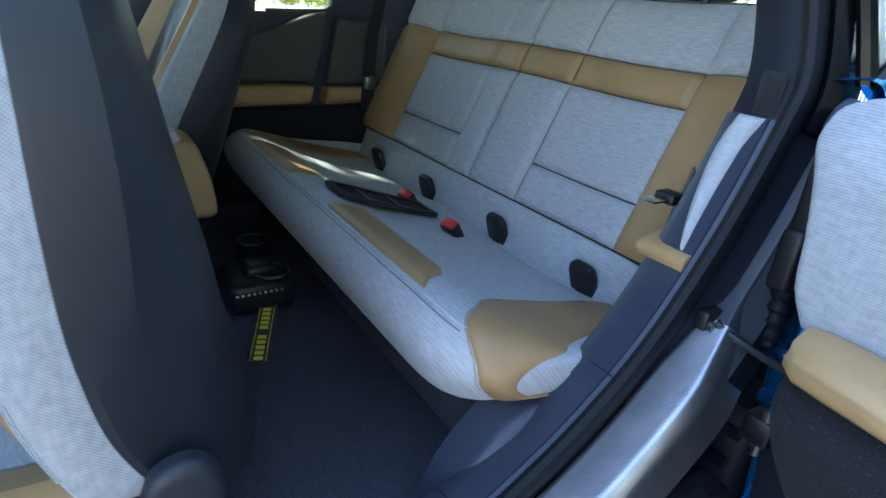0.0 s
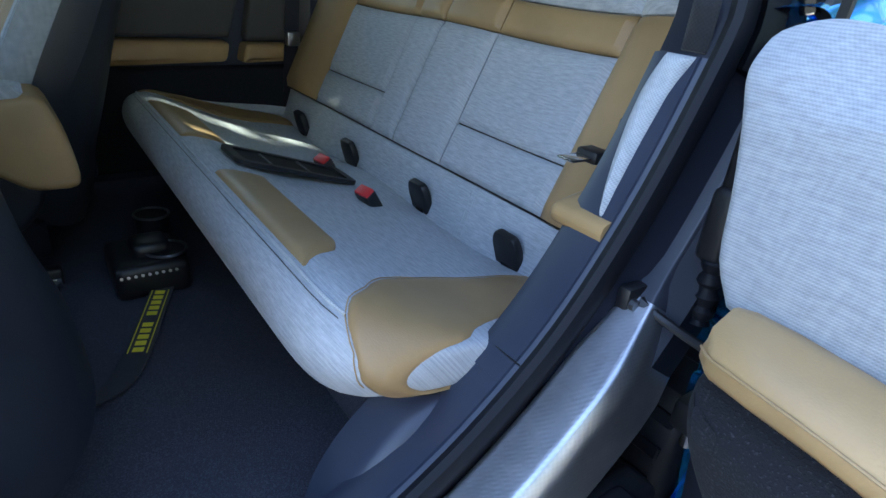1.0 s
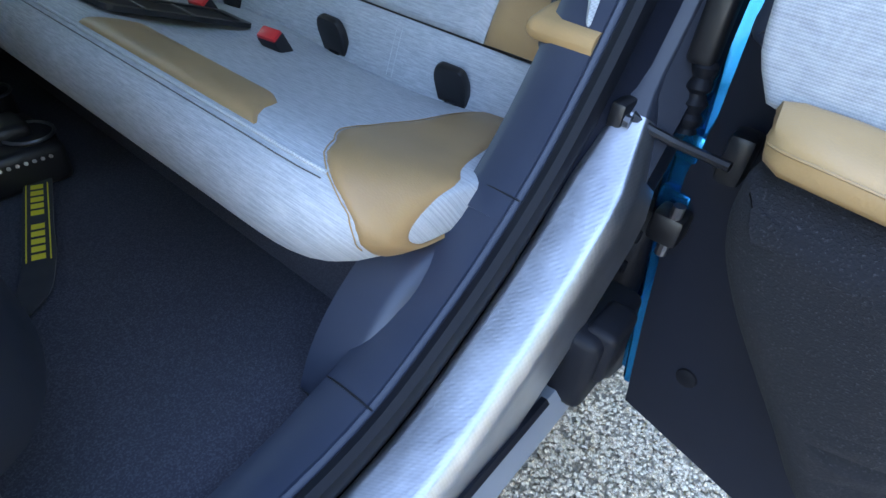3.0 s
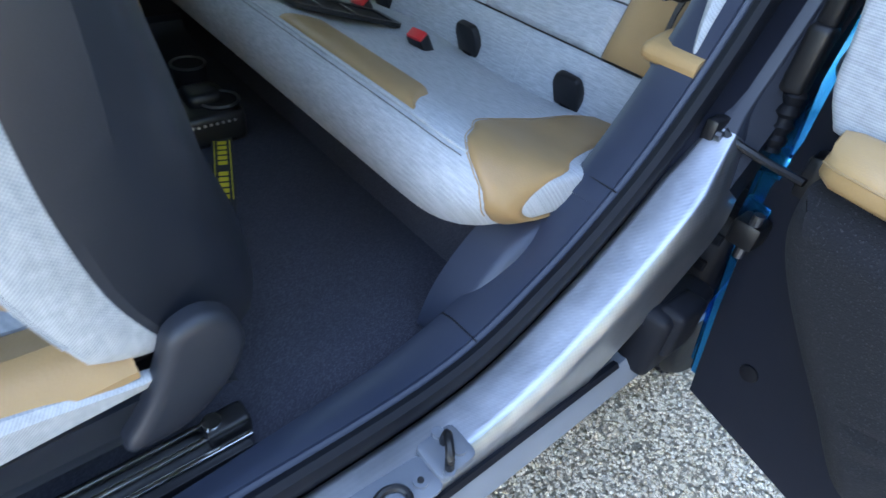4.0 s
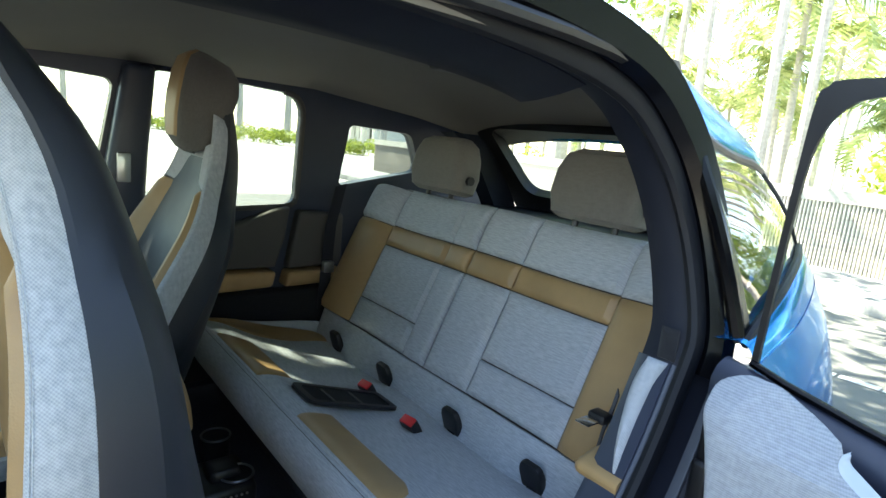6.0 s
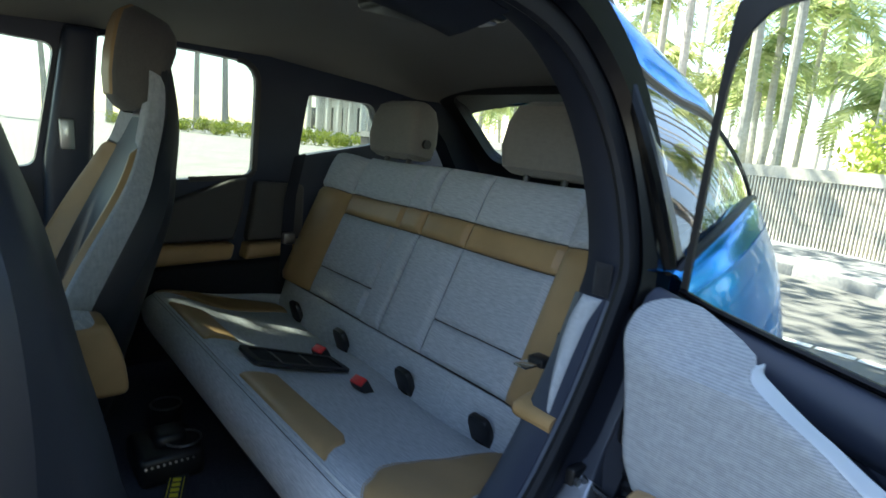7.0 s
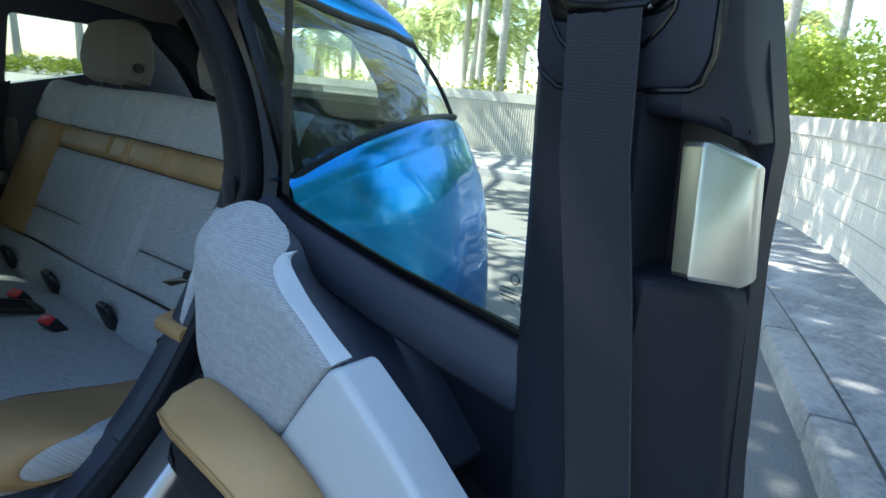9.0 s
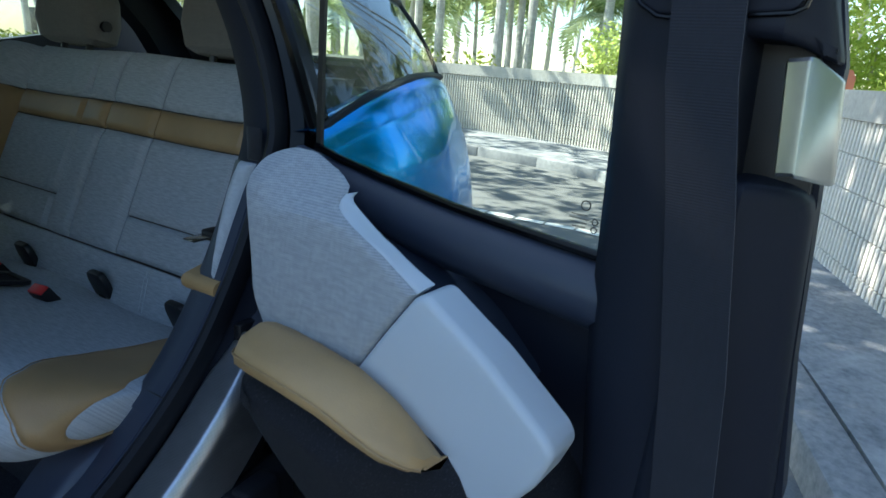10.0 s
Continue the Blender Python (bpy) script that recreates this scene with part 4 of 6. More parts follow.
for x, pts in ((0.0, [(-0.79, 0.30), (-0.815, 0.5), (-0.825, 0.75), (-0.812, 0.92), (-0.785, 1.015), (-0.775, 1.03), (-0.70, 1.02)]),
               (0.2, [(-0.80, 0.30), (-0.835, 0.5), (-0.838, 0.75), (-0.812, 0.93), (-0.762, 1.062), (-0.748, 1.082), (-0.68, 1.07)]),
               (0.45, [(-0.80, 0.30), (-0.822, 0.5), (-0.803, 0.75), (-0.765, 0.94), (-0.695, 1.088), (-0.675, 1.112), (-0.61, 1.10)]),
               (0.65, [(-0.74, 0.32), (-0.762, 0.5), (-0.735, 0.75), (-0.695, 0.94), (-0.63, 1.088), (-0.605, 1.114), (-0.54, 1.10)]),
               (0.80, [(-0.68, 0.34), (-0.70, 0.5), (-0.675, 0.75), (-0.637, 0.93), (-0.565, 1.072), (-0.54, 1.098), (-0.46, 1.09)]),
               (0.88, [(-0.63, 0.36), (-0.65, 0.5), (-0.63, 0.75), (-0.592, 0.92), (-0.52, 1.048), (-0.48, 1.068), (-0.42, 1.06)]),
               (0.93, [(-0.55, 0.38), (-0.57, 0.5), (-0.555, 0.75), (-0.52, 0.91), (-0.45, 1.022), (-0.41, 1.038), (-0.35, 1.03)]),
               (0.95, [(-0.45, 0.38), (-0.47, 0.5), (-0.46, 0.75), (-0.43, 0.90), (-0.36, 1.0), (-0.32, 1.012), (-0.28, 1.0)])):
    # a crease under the top sets off a band that faces the sky
    low_, top_ = Vector(pts[3]), Vector(pts[5])
    pts = pts[:4] + [tuple(low_.lerp(top_, f) + Vector((-0.010, 0.0))) for f in (0.66, 0.70)] + pts[5:]
    sections.append([Vector((x, p.x, p.y)) for p in curve_points(pts, 8)])
sections = [list(col) for col in zip(*[curve_points(row, 6) for row in zip(*sections)])]
part("rear_fender", loft(sections, wrap=False), PAINT, car, "glossy bright blue rear fender", smooth=60)
# quarter glass outside: from the pillar to the tail, above the fender
ROOF_EDGE = [(-0.005, -0.613, 1.388), (0.04, -0.603, 1.366), (0.16, -0.578, 1.340), (0.34, -0.542, 1.320), (0.52, -0.506, 1.311), (0.657, -0.477, 1.293)]
glass_rows = []
for (x, yb, zb), (xt, yt, zt) in zip(((0.015, -0.765, 1.028), (0.06, -0.758, 1.048), (0.2, -0.735, 1.087), (0.4, -0.68, 1.114), (0.6, -0.612, 1.119), (0.745, -0.560, 1.115)), ROOF_EDGE):
    glass_rows.append([Vector((x + (xt - x) * t, yb + (yt - yb) * t - 0.014 * math.sin(math.pi * t), zb + (zt - zb) * t - 0.004)) for t in (k / 8 for k in range(9))])
w = part("quarter_glass", loft(glass_rows, wrap=False), PANE_DARK, car, "dark tinted rear quarter glass", smooth=60)
w.visible_shadow = False
part("glass_gasket", tube(curve_points([r[0] + Vector((0.0, -0.006, 0.002)) for r in glass_rows], 4), 0.0085, 8), RUBBER, w, "black rubber gasket under the glass")
part("glass_edge", tube(glass_rows[-1], 0.006, 8), BLACK, w, "black rear edge of the quarter glass")
band = [[v + Vector((-0.002, -0.004, 0)) for v in glass_rows[0]], [v.lerp(q, 0.75) + Vector((-0.002, -0.004, 0)) for v, q in zip(glass_rows[0], glass_rows[1])]]
part("glass_band", loft(band, wrap=False), PIANO, w, "black printed front band of the glass")
part("front_glass_edge", tube([v + Vector((0.004, 0.006, 0)) for v in glass_rows[0]], 0.012, 8), PIANO, w, "black front edge of the quarter glass")
part("roof_moulding", tube([Vector(v) + Vector((0, 0.004, -0.002)) for v in curve_points([(-0.9, -0.60, 1.452), (-0.3, -0.613, 1.44), (-0.08, -0.614, 1.412)] + ROOF_EDGE, 4)], 0.011, 8), BLACK, car, "black roof-edge moulding")
# roof outside
rr = []
for x, ye, ze, zm in ((-1.3, -0.53, 1.40, 1.47), (-0.8, -0.590, 1.452, 1.535), (-0.3, -0.612, 1.444, 1.552), (-0.08, -0.615, 1.415, 1.55), (0.04, -0.606, 1.368, 1.545), (0.16, -0.581, 1.343, 1.53), (0.34, -0.545, 1.323, 1.495), (0.52, -0.509, 1.314, 1.44), (0.60, -0.493, 1.305, 1.405), (0.66, -0.478, 1.295, 1.365), (0.685, -0.455, 1.288, 1.335)):
    half_w = YC - ye
    near_half = [Vector((x, YC - half_w * abs(math.cos(b)) ** 0.8, ze + (zm - ze) * math.sin(b) ** 0.85)) for b in (math.pi * k / 36 for k in range(19))]
    rr.append(near_half + [Vector((x, YC + 0.80 * k / 6, zm - 0.03 * (k / 6) ** 2)) for k in range(1, 7)])
part("roof_skin", loft(rr, wrap=False), PAINT, car, "blue roof edge and tailgate spoiler", smooth=60)

# ---- rear bench seat ----
bench = thing("rear_bench_seat", "pale blue-grey cloth and tan leather rear bench seat", "car seat", at=Matrix.Translation((0, YC, 0.4)))


def under(parent, data):
    """Shifts verts given in the world into the parent's own space."""
    inv = parent.matrix_world.inverted() if parent.parent is None else None
    return [inv @ Vector(v) for v in data[0]], data[1]


CUSHION = [Vector(p) for p in curve_points([(0.03, 0.572), (-0.06, 0.596), (-0.15, 0.612), (-0.25, 0.640), (-0.34, 0.678), (-0.393, 0.690), (-0.428, 0.675), (-0.443, 0.640), (-0.435, 0.600), (-0.402, 0.555), (-0.33, 0.525)], 8)]
CL = [0.0]
for a, b in zip(CUSHION, CUSHION[1:]):
    CL.append(CL[-1] + (b - a).length)


def bench_top(u, v):
    """Place and normal on the cushion; u is across from the middle, v runs from the back over the front edge, in metres."""
    i = max(k for k in range(len(CL) - 1) if CL[k] <= max(v, 0.0) + 1e-9)
    f = (v - CL[i]) / (CL[i + 1] - CL[i])
    p = CUSHION[i].lerp(CUSHION[i + 1], f)
    d = (CUSHION[min(i + 2, len(CUSHION) - 1)] - CUSHION[max(i - 1, 0)]).normalized()
    n = Vector((d.y, 0, -d.x)).normalized()
    # two shallow seats with a ridge between them, and rounded ends
    hollow = 0.010 * math.cos(2 * math.pi * abs(u) / 0.6) * max(0.0, 1 - v / 0.36)
    e = max(0.0, min(1.0, (abs(u) - 0.47) / 0.195))
    z = p.y + hollow
    z += (0.625 - z) * 0.72 * e ** 3
    x = p.x + (0.085 * e ** 4 if v > 0.2 else 0.085 * e ** 4 * max(0, v) / 0.2)
    n = (n + Vector((0, math.copysign(1.2, u) * e ** 3, 0))).normalized()
    return Vector((x, YC + u, z)), n


def keyed_line(keys, s):
    for (a, p), (b, q) in zip(keys, keys[1:]):
        if s <= b:
            return p + (q - p) * max(0.0, (s - a) / (b - a))
    return keys[-1][1]




def seat_part(name, data, mat, label=""):
    return part(name, under(bench, data), mat, bench, label)


rows_ = []
for k in range(-31, 32):
    u = 0.652 * k / 31
    rows_.append([bench_top(u, (CL[-1] - 0.002) * j / 48)[0] for j in range(49)] + [Vector((-0.15, YC + u, 0.49)), Vector((0.02, YC + u, 0.50))])
for end, at in ((rows_[0], -1), (rows_[-1], 1)):
    mid_ = sum(end, Vector()) / len(end)
    for f, du in ((0.94, 0.006), (0.82, 0.010), (0.5, 0.013)):
        ring = [mid_ + (v - mid_) * f + Vector((0, at * du, 0)) for v in end]
        if at < 0:
            rows_.insert(0, ring)
        else:
            rows_.append(ring)
cushion = seat_part("seat_cushion", loft(rows_), CLOTH, "pale blue-grey woven cloth cushion")
INSERT_IN = [(0.03, 0.497), (0.14, 0.488), (0.24, 0.484), (0.305, 0.492), (0.35, 0.510), (0.375, 0.527), (0.395, 0.545), (0.41, 0.553), (0.428, 0.563), (0.443, 0.578), (0.455, 0.590), (0.47, 0.608), (0.49, 0.625), (0.52, 0.633), (0.56, 0.634), (0.60, 0.632)]
INSERT_OUT = [(0.03, 0.535), (0.06, 0.575), (0.16, 0.602), (0.24, 0.618), (0.29, 0.629), (0.33, 0.640), (0.375, 0.656), (0.40, 0.664), (0.42, 0.668), (0.45, 0.673), (0.48, 0.675), (0.525, 0.675), (0.57, 0.674), (0.66, 0.672)]


def bench_wrap(u, v):
    """The cushion's skin carried on round its end."""
    if abs(u) <= 0.652:
        return bench_top(u, v)
    sg, w = math.copysign(1, u), (abs(u) - 0.652) / 0.10
    edge, n = bench_top(sg * 0.652, v)
    mid_ = Vector((-0.20, edge.y, 0.575))
    side = Vector((0, sg, 0))
    return mid_ + (edge - mid_) * (1 - 0.72 * w) + side * 0.015 * (1 - (1 - min(1.0, 1.6 * w)) ** 2), (n * max(0.0, 1 - 3 * w) + side).normalized()


FRONT_END = [(0.352, 0.372), (0.358, 0.398), (0.366, 0.420), (0.376, 0.437), (0.390, 0.447), (0.410, 0.458), (0.430, 0.474), (0.448, 0.495)]
seat_part("front_insert", skin(lambda v, u: bench_top(u, v), 0.352, 0.449, -0.102, lambda v: -keyed_line(FRONT_END, v), 20, 34), TAN, "tan leather front insert")
seat_part("front_insert", skin(lambda v, u: bench_top(u, v), 0.352, 0.449, 0.112, lambda v: keyed_line(FRONT_END, v) - 0.05, 20, 34), TAN, "tan leather front insert")
for sgn in (-1, 1):
    seat_part("side_insert", skin(lambda v, u: bench_wrap(u, v), 0.03, CL[-1] - 0.012, lambda v: sgn * keyed_line(INSERT_IN, v), lambda v: sgn * keyed_line(INSERT_OUT, v), 56, 40), TAN, "tan leather side insert")
    line_ = []
    for k in range(45):
        v = 0.04 + (0.56 - 0.04) * k / 44
        p, n = bench_wrap(sgn * keyed_line(INSERT_IN, v), v)
        line_.append(p + n * 0.0008)
    seat_part("insert_seam", tube(line_, 0.0008, 5), TAN_DOOR, "tan stitched seam of the insert")
# piping along the front edge
seat_part("piping", tube([bench_top(u, 0.452)[0] + Vector((-0.001, 0, 0.001)) for u in (k * 0.0252 - 0.588 for k in range(47))], 0.0022, 6), CLOTH_SIDE, "pale piping")
seat_part("front_seam", tube([bench_top(u, 0.461)[0] + Vector((-0.0008, 0, 0.0006)) for u in (k * 0.0252 - 0.588 for k in range(47))], 0.0007, 5), TAUPE_DARK, "dark line of the front seam")
for y in (-0.296, -0.284):
    seat_part("anchor_stitching", tube([(-0.019 + 0.3 * (z - 0.575), y, z) for z in (0.585 + 0.012 * k for k in range(8))], 0.0009, 4), CLOTH_SIDE, "pale stitched line")
# sunk storage tray between the seats
tray_m = Matrix.Translation((-0.222, 0.006, 0.648)) @ Matrix.Rotation(radians(17), 4, 'Y')
tray_out = rounded([(-0.132, -0.058), (0.125, -0.05), (0.125, 0.05), (-0.132, 0.058)], [0.022, 0.014, 0.014, 0.022])
tray_in = rounded([(-0.114, -0.044), (0.108, -0.038), (0.108, 0.038), (-0.114, 0.044)], [0.016, 0.010, 0.010, 0.016])
bm = wall_with_holes(tray_out, [tray_in], 0.008, tray_m)
bm.transform(bench.matrix_world.inverted())
tray = part("storage_tray", bm, BLACK, bench, "glossy black storage tray")
bm = prism(tray_in, 0.002, 0, m=tray_m @ Matrix.Translation((0, 0, 0.002)))
bm.transform(bench.matrix_world.inverted())
part("tray_floor", bm, RUBBER, tray)
for k in (-0.06, 0.02):
    bm = box(k, k + 0.006, -0.036, 0.036, 0.003, 0.007, 0.001, 1)
    bm.transform(bench.matrix_world.inverted() @ tray_m)
    part("tray_divider", bm, BLACK, tray)


def buckle(x, y, z, turn, tilt):
    m = bench.matrix_world.inverted() @ Matrix.Translation((x, y, z)) @ Matrix.Rotation(radians(turn), 4, 'Z') @ Matrix.Rotation(radians(tilt), 4, 'Y')
    bm = box(-0.013, 0.013, -0.021, 0.021, -0.045, 0.020, 0.005, 2)
    bm.transform(m)
    bk = part("belt_buckle", bm, BLACK, bench, "black buckle with a red button")
    bm = box(-0.0115, 0.0115, -0.019, 0.019, 0.010, 0.024, 0.003, 2)
    bm.transform(m)
    part("red_button", bm, RED, bk, "bright red release button")


buckle(-0.122, -0.128, 0.616, 10, -32)
buckle(-0.108, 0.097, 0.612, 12, -32)
LEANB = 0.46


def back_face(u, v):
    """The backrest's face; u across from the middle, v the height in metres."""
    x = LEANB * (v - 0.61) - 0.005
    n = Vector((-1, 0, LEANB)).normalized()
    end = max(0.0, abs(u) - 0.46)
    bol = 0.020 * (1 - math.exp(-end / 0.03)) - 2.2 * max(0, end - 0.08) ** 2
    dish = -0.008 * math.cos(2 * math.pi * (abs(u) - 0.31) / 0.6)
    top = max(0.0, v - 1.06)
    return Vector((x + 4.0 * top * top, YC + u, v)) + n * (bol + dish), n


# dark core shows through the seams, so their crease shade sits in its colour
seat_part("back_core", loft([[Vector((LEANB * (v - 0.61) + d, YC + u, v)) for u, d in ((-0.60, 0.02), (0.60, 0.02), (0.60, 0.12), (-0.60, 0.12))] for v in (0.60, 0.8, 1.0, 1.10)]), TAUPE_DARK)
seat_part("lower_back", skin(lambda u, v: (Vector((0.30 * (v - 0.61) - 0.002, YC + u, v)), Vector((-1, 0, 0.3)).normalized()), -0.60, 0.60, 0.56, 0.675, 40, 10, 0.006), CLOTH, "cloth strip with the child-seat anchor covers")
# near half, far half: (inner seam, panel seam, bolster seam, outer end), then the panels between them
for inner, panel, bolster, end in ((0.010, -0.162, -0.462, -0.60), (0.015, 0.118, 0.440, 0.62)):
    for nm, a, b, v0, v1, mat, lb in (("centre_lower", inner, panel, 0.677, 0.932, CLOTH, ""), ("centre_band", inner, panel, 0.935, 0.996, TAN, "tan leather band"), ("centre_upper", inner, panel, 0.999, 1.117, CLOTH, ""), ("main_panel", panel, bolster, 0.762, 0.932, CLOTH, ""),
                                      ("lower_panel", panel, bolster, 0.677, 0.759, CLOTH, ""), ("leather_band", panel, bolster, 0.935, 0.996, TAN, "tan leather band"),
                                      ("upper_panel", panel, bolster, 0.999, 1.117, CLOTH, ""), ("side_bolster", bolster, end, 0.677, 0.993, TAN, "tan leather bolster"),
                                      ("upper_bolster", bolster, end, 0.996, 1.112, CLOTH, "")):
        sg = math.copysign(0.0017, b - a)
        seat_part(nm, skin(back_face, a + sg, b - sg, v0, v1, 20, 18, 0.008, 0.005), mat, lb)
for y in (-0.418, -0.147, 0.162, 0.454):
    m = Matrix.Translation((-0.003, y - 0.008, 0.611)) @ Matrix.Rotation(radians(-17), 4, 'Y') @ Matrix(((0, 0, -1, 0), (1, 0, 0, 0), (0, 1, 0, 0), (0, 0, 0, 1)))
    bm = prism(rounded([(-0.027, -0.042), (0.027, -0.042), (0.033, 0.020), (0.024, 0.043), (-0.024, 0.043), (-0.033, 0.020)], 0.010), 0.016, 0.004, m=m @ Matrix.Translation((0, 0, 0.004)))
    bm.transform(bench.matrix_world.inverted())
    cover = part("anchor_cover", bm, BLACK, bench, "black plastic anchor cover")
    bm = box(-0.013, 0.013, -0.024, -0.017, 0.0195, 0.0215, 0.001, 1)
    bm.transform(bench.matrix_world.inverted() @ m)
    part("cover_slot", bm, RUBBER, cover)


def headrest(y):
    rings = []
    for z, w, d0, d1 in ((0.0, 0.112, -0.03, 0.03), (0.012, 0.128, -0.05, 0.05), (0.06, 0.134, -0.062, 0.055), (0.12, 0.128, -0.062, 0.05), (0.16, 0.112, -0.055, 0.042), (0.178, 0.09, -0.03, 0.02)):
        rings.append([Vector((p[0], p[1], z)) for p in rounded([(d0, -w), (d1, -w * 0.9), (d1, w * 0.9), (d0, w)], 0.035, 4)])
    m = Matrix.Translation((0.275, y, 1.124)) @ Matrix.Rotation(radians(10), 4, 'Y')
    h = part("headrest", under(bench, ([m @ v for v in loft(rings)[0]], loft(rings)[1])), TAUPE, bench, "taupe cloth headrest")
    for k in (-0.06, 0.06):
        part("headrest_post", under(bench, tube([(0.262, y + k, 1.09), (0.272, y + k, 1.145)], 0.009)), BLACK, h)
    part("side_knob", under(bench, tube([(0.275, y - 0.128, 1.175), (0.275, y - 0.140, 1.175)], 0.014, 12)), BLACK, h, "round black knob")
    return h


headrest(0.34)
headrest(-0.28)


# ---- front seats ----
def keyed(keys, s):
    """Smooth value between (place, value) keys."""
    if s <= keys[0][0]:
        return keys[0][1]
    for (a, p), (b, q) in zip(keys, keys[1:]):
        if s <= b:
            t = (s - a) / (b - a)
            return p + (q - p) * t
    return keys[-1][1]


# the side of a front seat: front edge and rear seam of its cloth side, depth and crease of the shell behind it, half width
SEAT_FRONT = [(p.x, p.y) for p in curve_points([(0.04, -0.045), (0.10, -0.067), (0.18, -0.091), (0.25, -0.102), (0.32, -0.104), (0.42, -0.100), (0.52, -0.095), (0.60, -0.098), (0.66, -0.107), (0.71, -0.120), (0.77, -0.143), (0.83, -0.165)], 4)]
SEAT_SEAM = [(p.x, p.y) for p in curve_points([(0.0, 0.03), (0.07, 0.006), (0.11, -0.012), (0.16, -0.028), (0.25, -0.040), (0.35, -0.043), (0.5, -0.044), (0.60, -0.053), (0.66, -0.062), (0.71, -0.078), (0.76, -0.102), (0.83, -0.135)], 4)]
SHELL_DEEP = [(p.x, p.y) for p in curve_points([(0.0, 0.11), (0.07, 0.125), (0.15, 0.133), (0.25, 0.130), (0.37, 0.108), (0.5, 0.085), (0.6, 0.066), (0.75, 0.042), (0.82, 0.02)], 4)]
SHELL_CREASE = [(p.x, p.y) for p in curve_points([(0.0, 0.006), (0.08, 0.012), (0.14, 0.026), (0.22, 0.042), (0.35, 0.050), (0.5, 0.042), (0.65, 0.024), (0.82, 0.010)], 4)]
SEAT_HALF = [(p.x, p.y) for p in curve_points([(0.0, 0.225), (0.1, 0.248), (0.3, 0.256), (0.45, 0.246), (0.53, 0.218), (0.6, 0.172), (0.67, 0.138), (0.75, 0.122), (0.83, 0.105)], 4)]


def front_seat(name, label, x, y, lean):
    seat = thing(name, label, "car seat", "front seats", Matrix.Translation((x, y, 0.405)))
    turn = Matrix.Translation((0, 0, 0.145)) @ Matrix.Rotation(radians(lean), 4, 'Y')
    fwd = (turn.to_3x3() @ Vector((-1, 0, 0))).normalized()

    def front(w, s):
        """The backrest's front face: the sides stand forward of the middle."""
        k = min(1.0, abs(w))
        deep = 0.060 * (1 - max(0.0, min(1.0, (k - 0.50) / 0.38)) ** 1.4) * (1 if s < 0.55 else max(0.15, 1 - (s - 0.55) * 5))
        return turn @ Vector((keyed(SEAT_FRONT, s) - 0.004 + deep, w * keyed(SEAT_HALF, s) * 0.985, s)), fwd

    def side(sg):
        def f(v, s):
            """v from the front edge of the side (0) to its rear seam (1)."""
            a, b = keyed(SEAT_FRONT, s), keyed(SEAT_SEAM, s)
            return turn @ Vector((a + (b - a) * v, sg * (keyed(SEAT_HALF, s) + 0.010 * math.sin(math.pi * (0.25 + 0.75 * v))), s)), (turn.to_3x3() @ Vector((0, sg, 0))).normalized()
        return f

    part("back_pad", skin(front, -0.60, 0.60, 0.19, lambda u: 0.505 - 0.06 * abs(u) ** 3, 18, 26, 0.006), CLOTH, seat, "pale blue-grey cloth back pad")
    part("lumbar_pad", skin(front, -0.60, 0.60, 0.04, 0.185, 18, 10, 0.006), CLOTH, seat, "pale blue-grey cloth lumbar pad")
    part("leather_arch", skin(front, -0.60, 0.60, lambda u: 0.512 - 0.06 * abs(u) ** 3, 0.590, 14, 8, 0.010), TAN, seat, "tan leather arch over the back pad")
    part("shoulder_cloth", skin(front, -0.99, 0.99, 0.597, 0.70, 14, 12, 0.006), CLOTH_SIDE, seat, "pale cloth shoulder")
    for sg in (-1, 1):
        part("back_bolster", skin(front, sg * 0.615, sg * 0.995, 0.14, 0.592, 9, 28, 0.006), TAN, seat, "tan leather bolster")
        part("lower_bolster", skin(front, sg * 0.615, sg * 0.93, 0.05, 0.137, 8, 8, 0.006), CLOTH_SIDE, seat, "pale cloth lower bolster")
        cs = part("side_cloth", skin(side(sg), 0.0, 1.0, lambda v: 0.082 - 0.03 * v, lambda v: 0.765, 10, 50, 0.003), CLOTH_SIDE_X, seat, "pale woven cloth side")
        for v in (0.05, 0.09):
            part("stitching", tube([side(sg)(v, 0.12 + 0.62 * k / 40)[0] + Vector((0, sg * 0.0032, 0)) for k in range(41)], 0.0008, 4), CLOTH, cs, "pale stitched seam")
    hr, st = [], []
    for s, d0, d1, w in ((0.668, -0.152, -0.125, 0.05), (0.684, -0.172, -0.108, 0.092), (0.73, -0.197, -0.098, 0.120), (0.78, -0.216, -0.100, 0.128), (0.83, -0.230, -0.106, 0.125), (0.865, -0.234, -0.118, 0.108), (0.888, -0.220, -0.140, 0.078), (0.897, -0.20, -0.165, 0.03)):
        hr.append([turn @ Vector((p[0], p[1], s)) for p in rounded([(d0, -w * 0.58), (d0 + 0.04, -w * 0.86), (d1, -w * 0.98), (d1, w * 0.98), (d0 + 0.04, w * 0.86), (d0, w * 0.58)], 0.024, 3)])
        st.append([turn @ Vector((p[0], p[1], s)) for p in rounded([(d0 - 0.005, -w * 0.42), (d0 + 0.016, -w * 0.60), (d0 + 0.016, w * 0.60), (d0 - 0.005, w * 0.42)], 0.006, 3)])
    hp = part("head_pad", loft(hr), TAUPE_DARK, seat, "dark taupe head pad", smooth=50)
    part("head_facing", loft(st[1:-1]), TAN, hp, "tan leather head facing", smooth=50)
    rings = []
    for k in range(27):
        s = 0.815 * k / 26
        h, d0, dp, cr = keyed(SEAT_HALF, s), keyed(SEAT_SEAM, s), keyed(SHELL_DEEP, s), keyed(SHELL_CREASE, s)
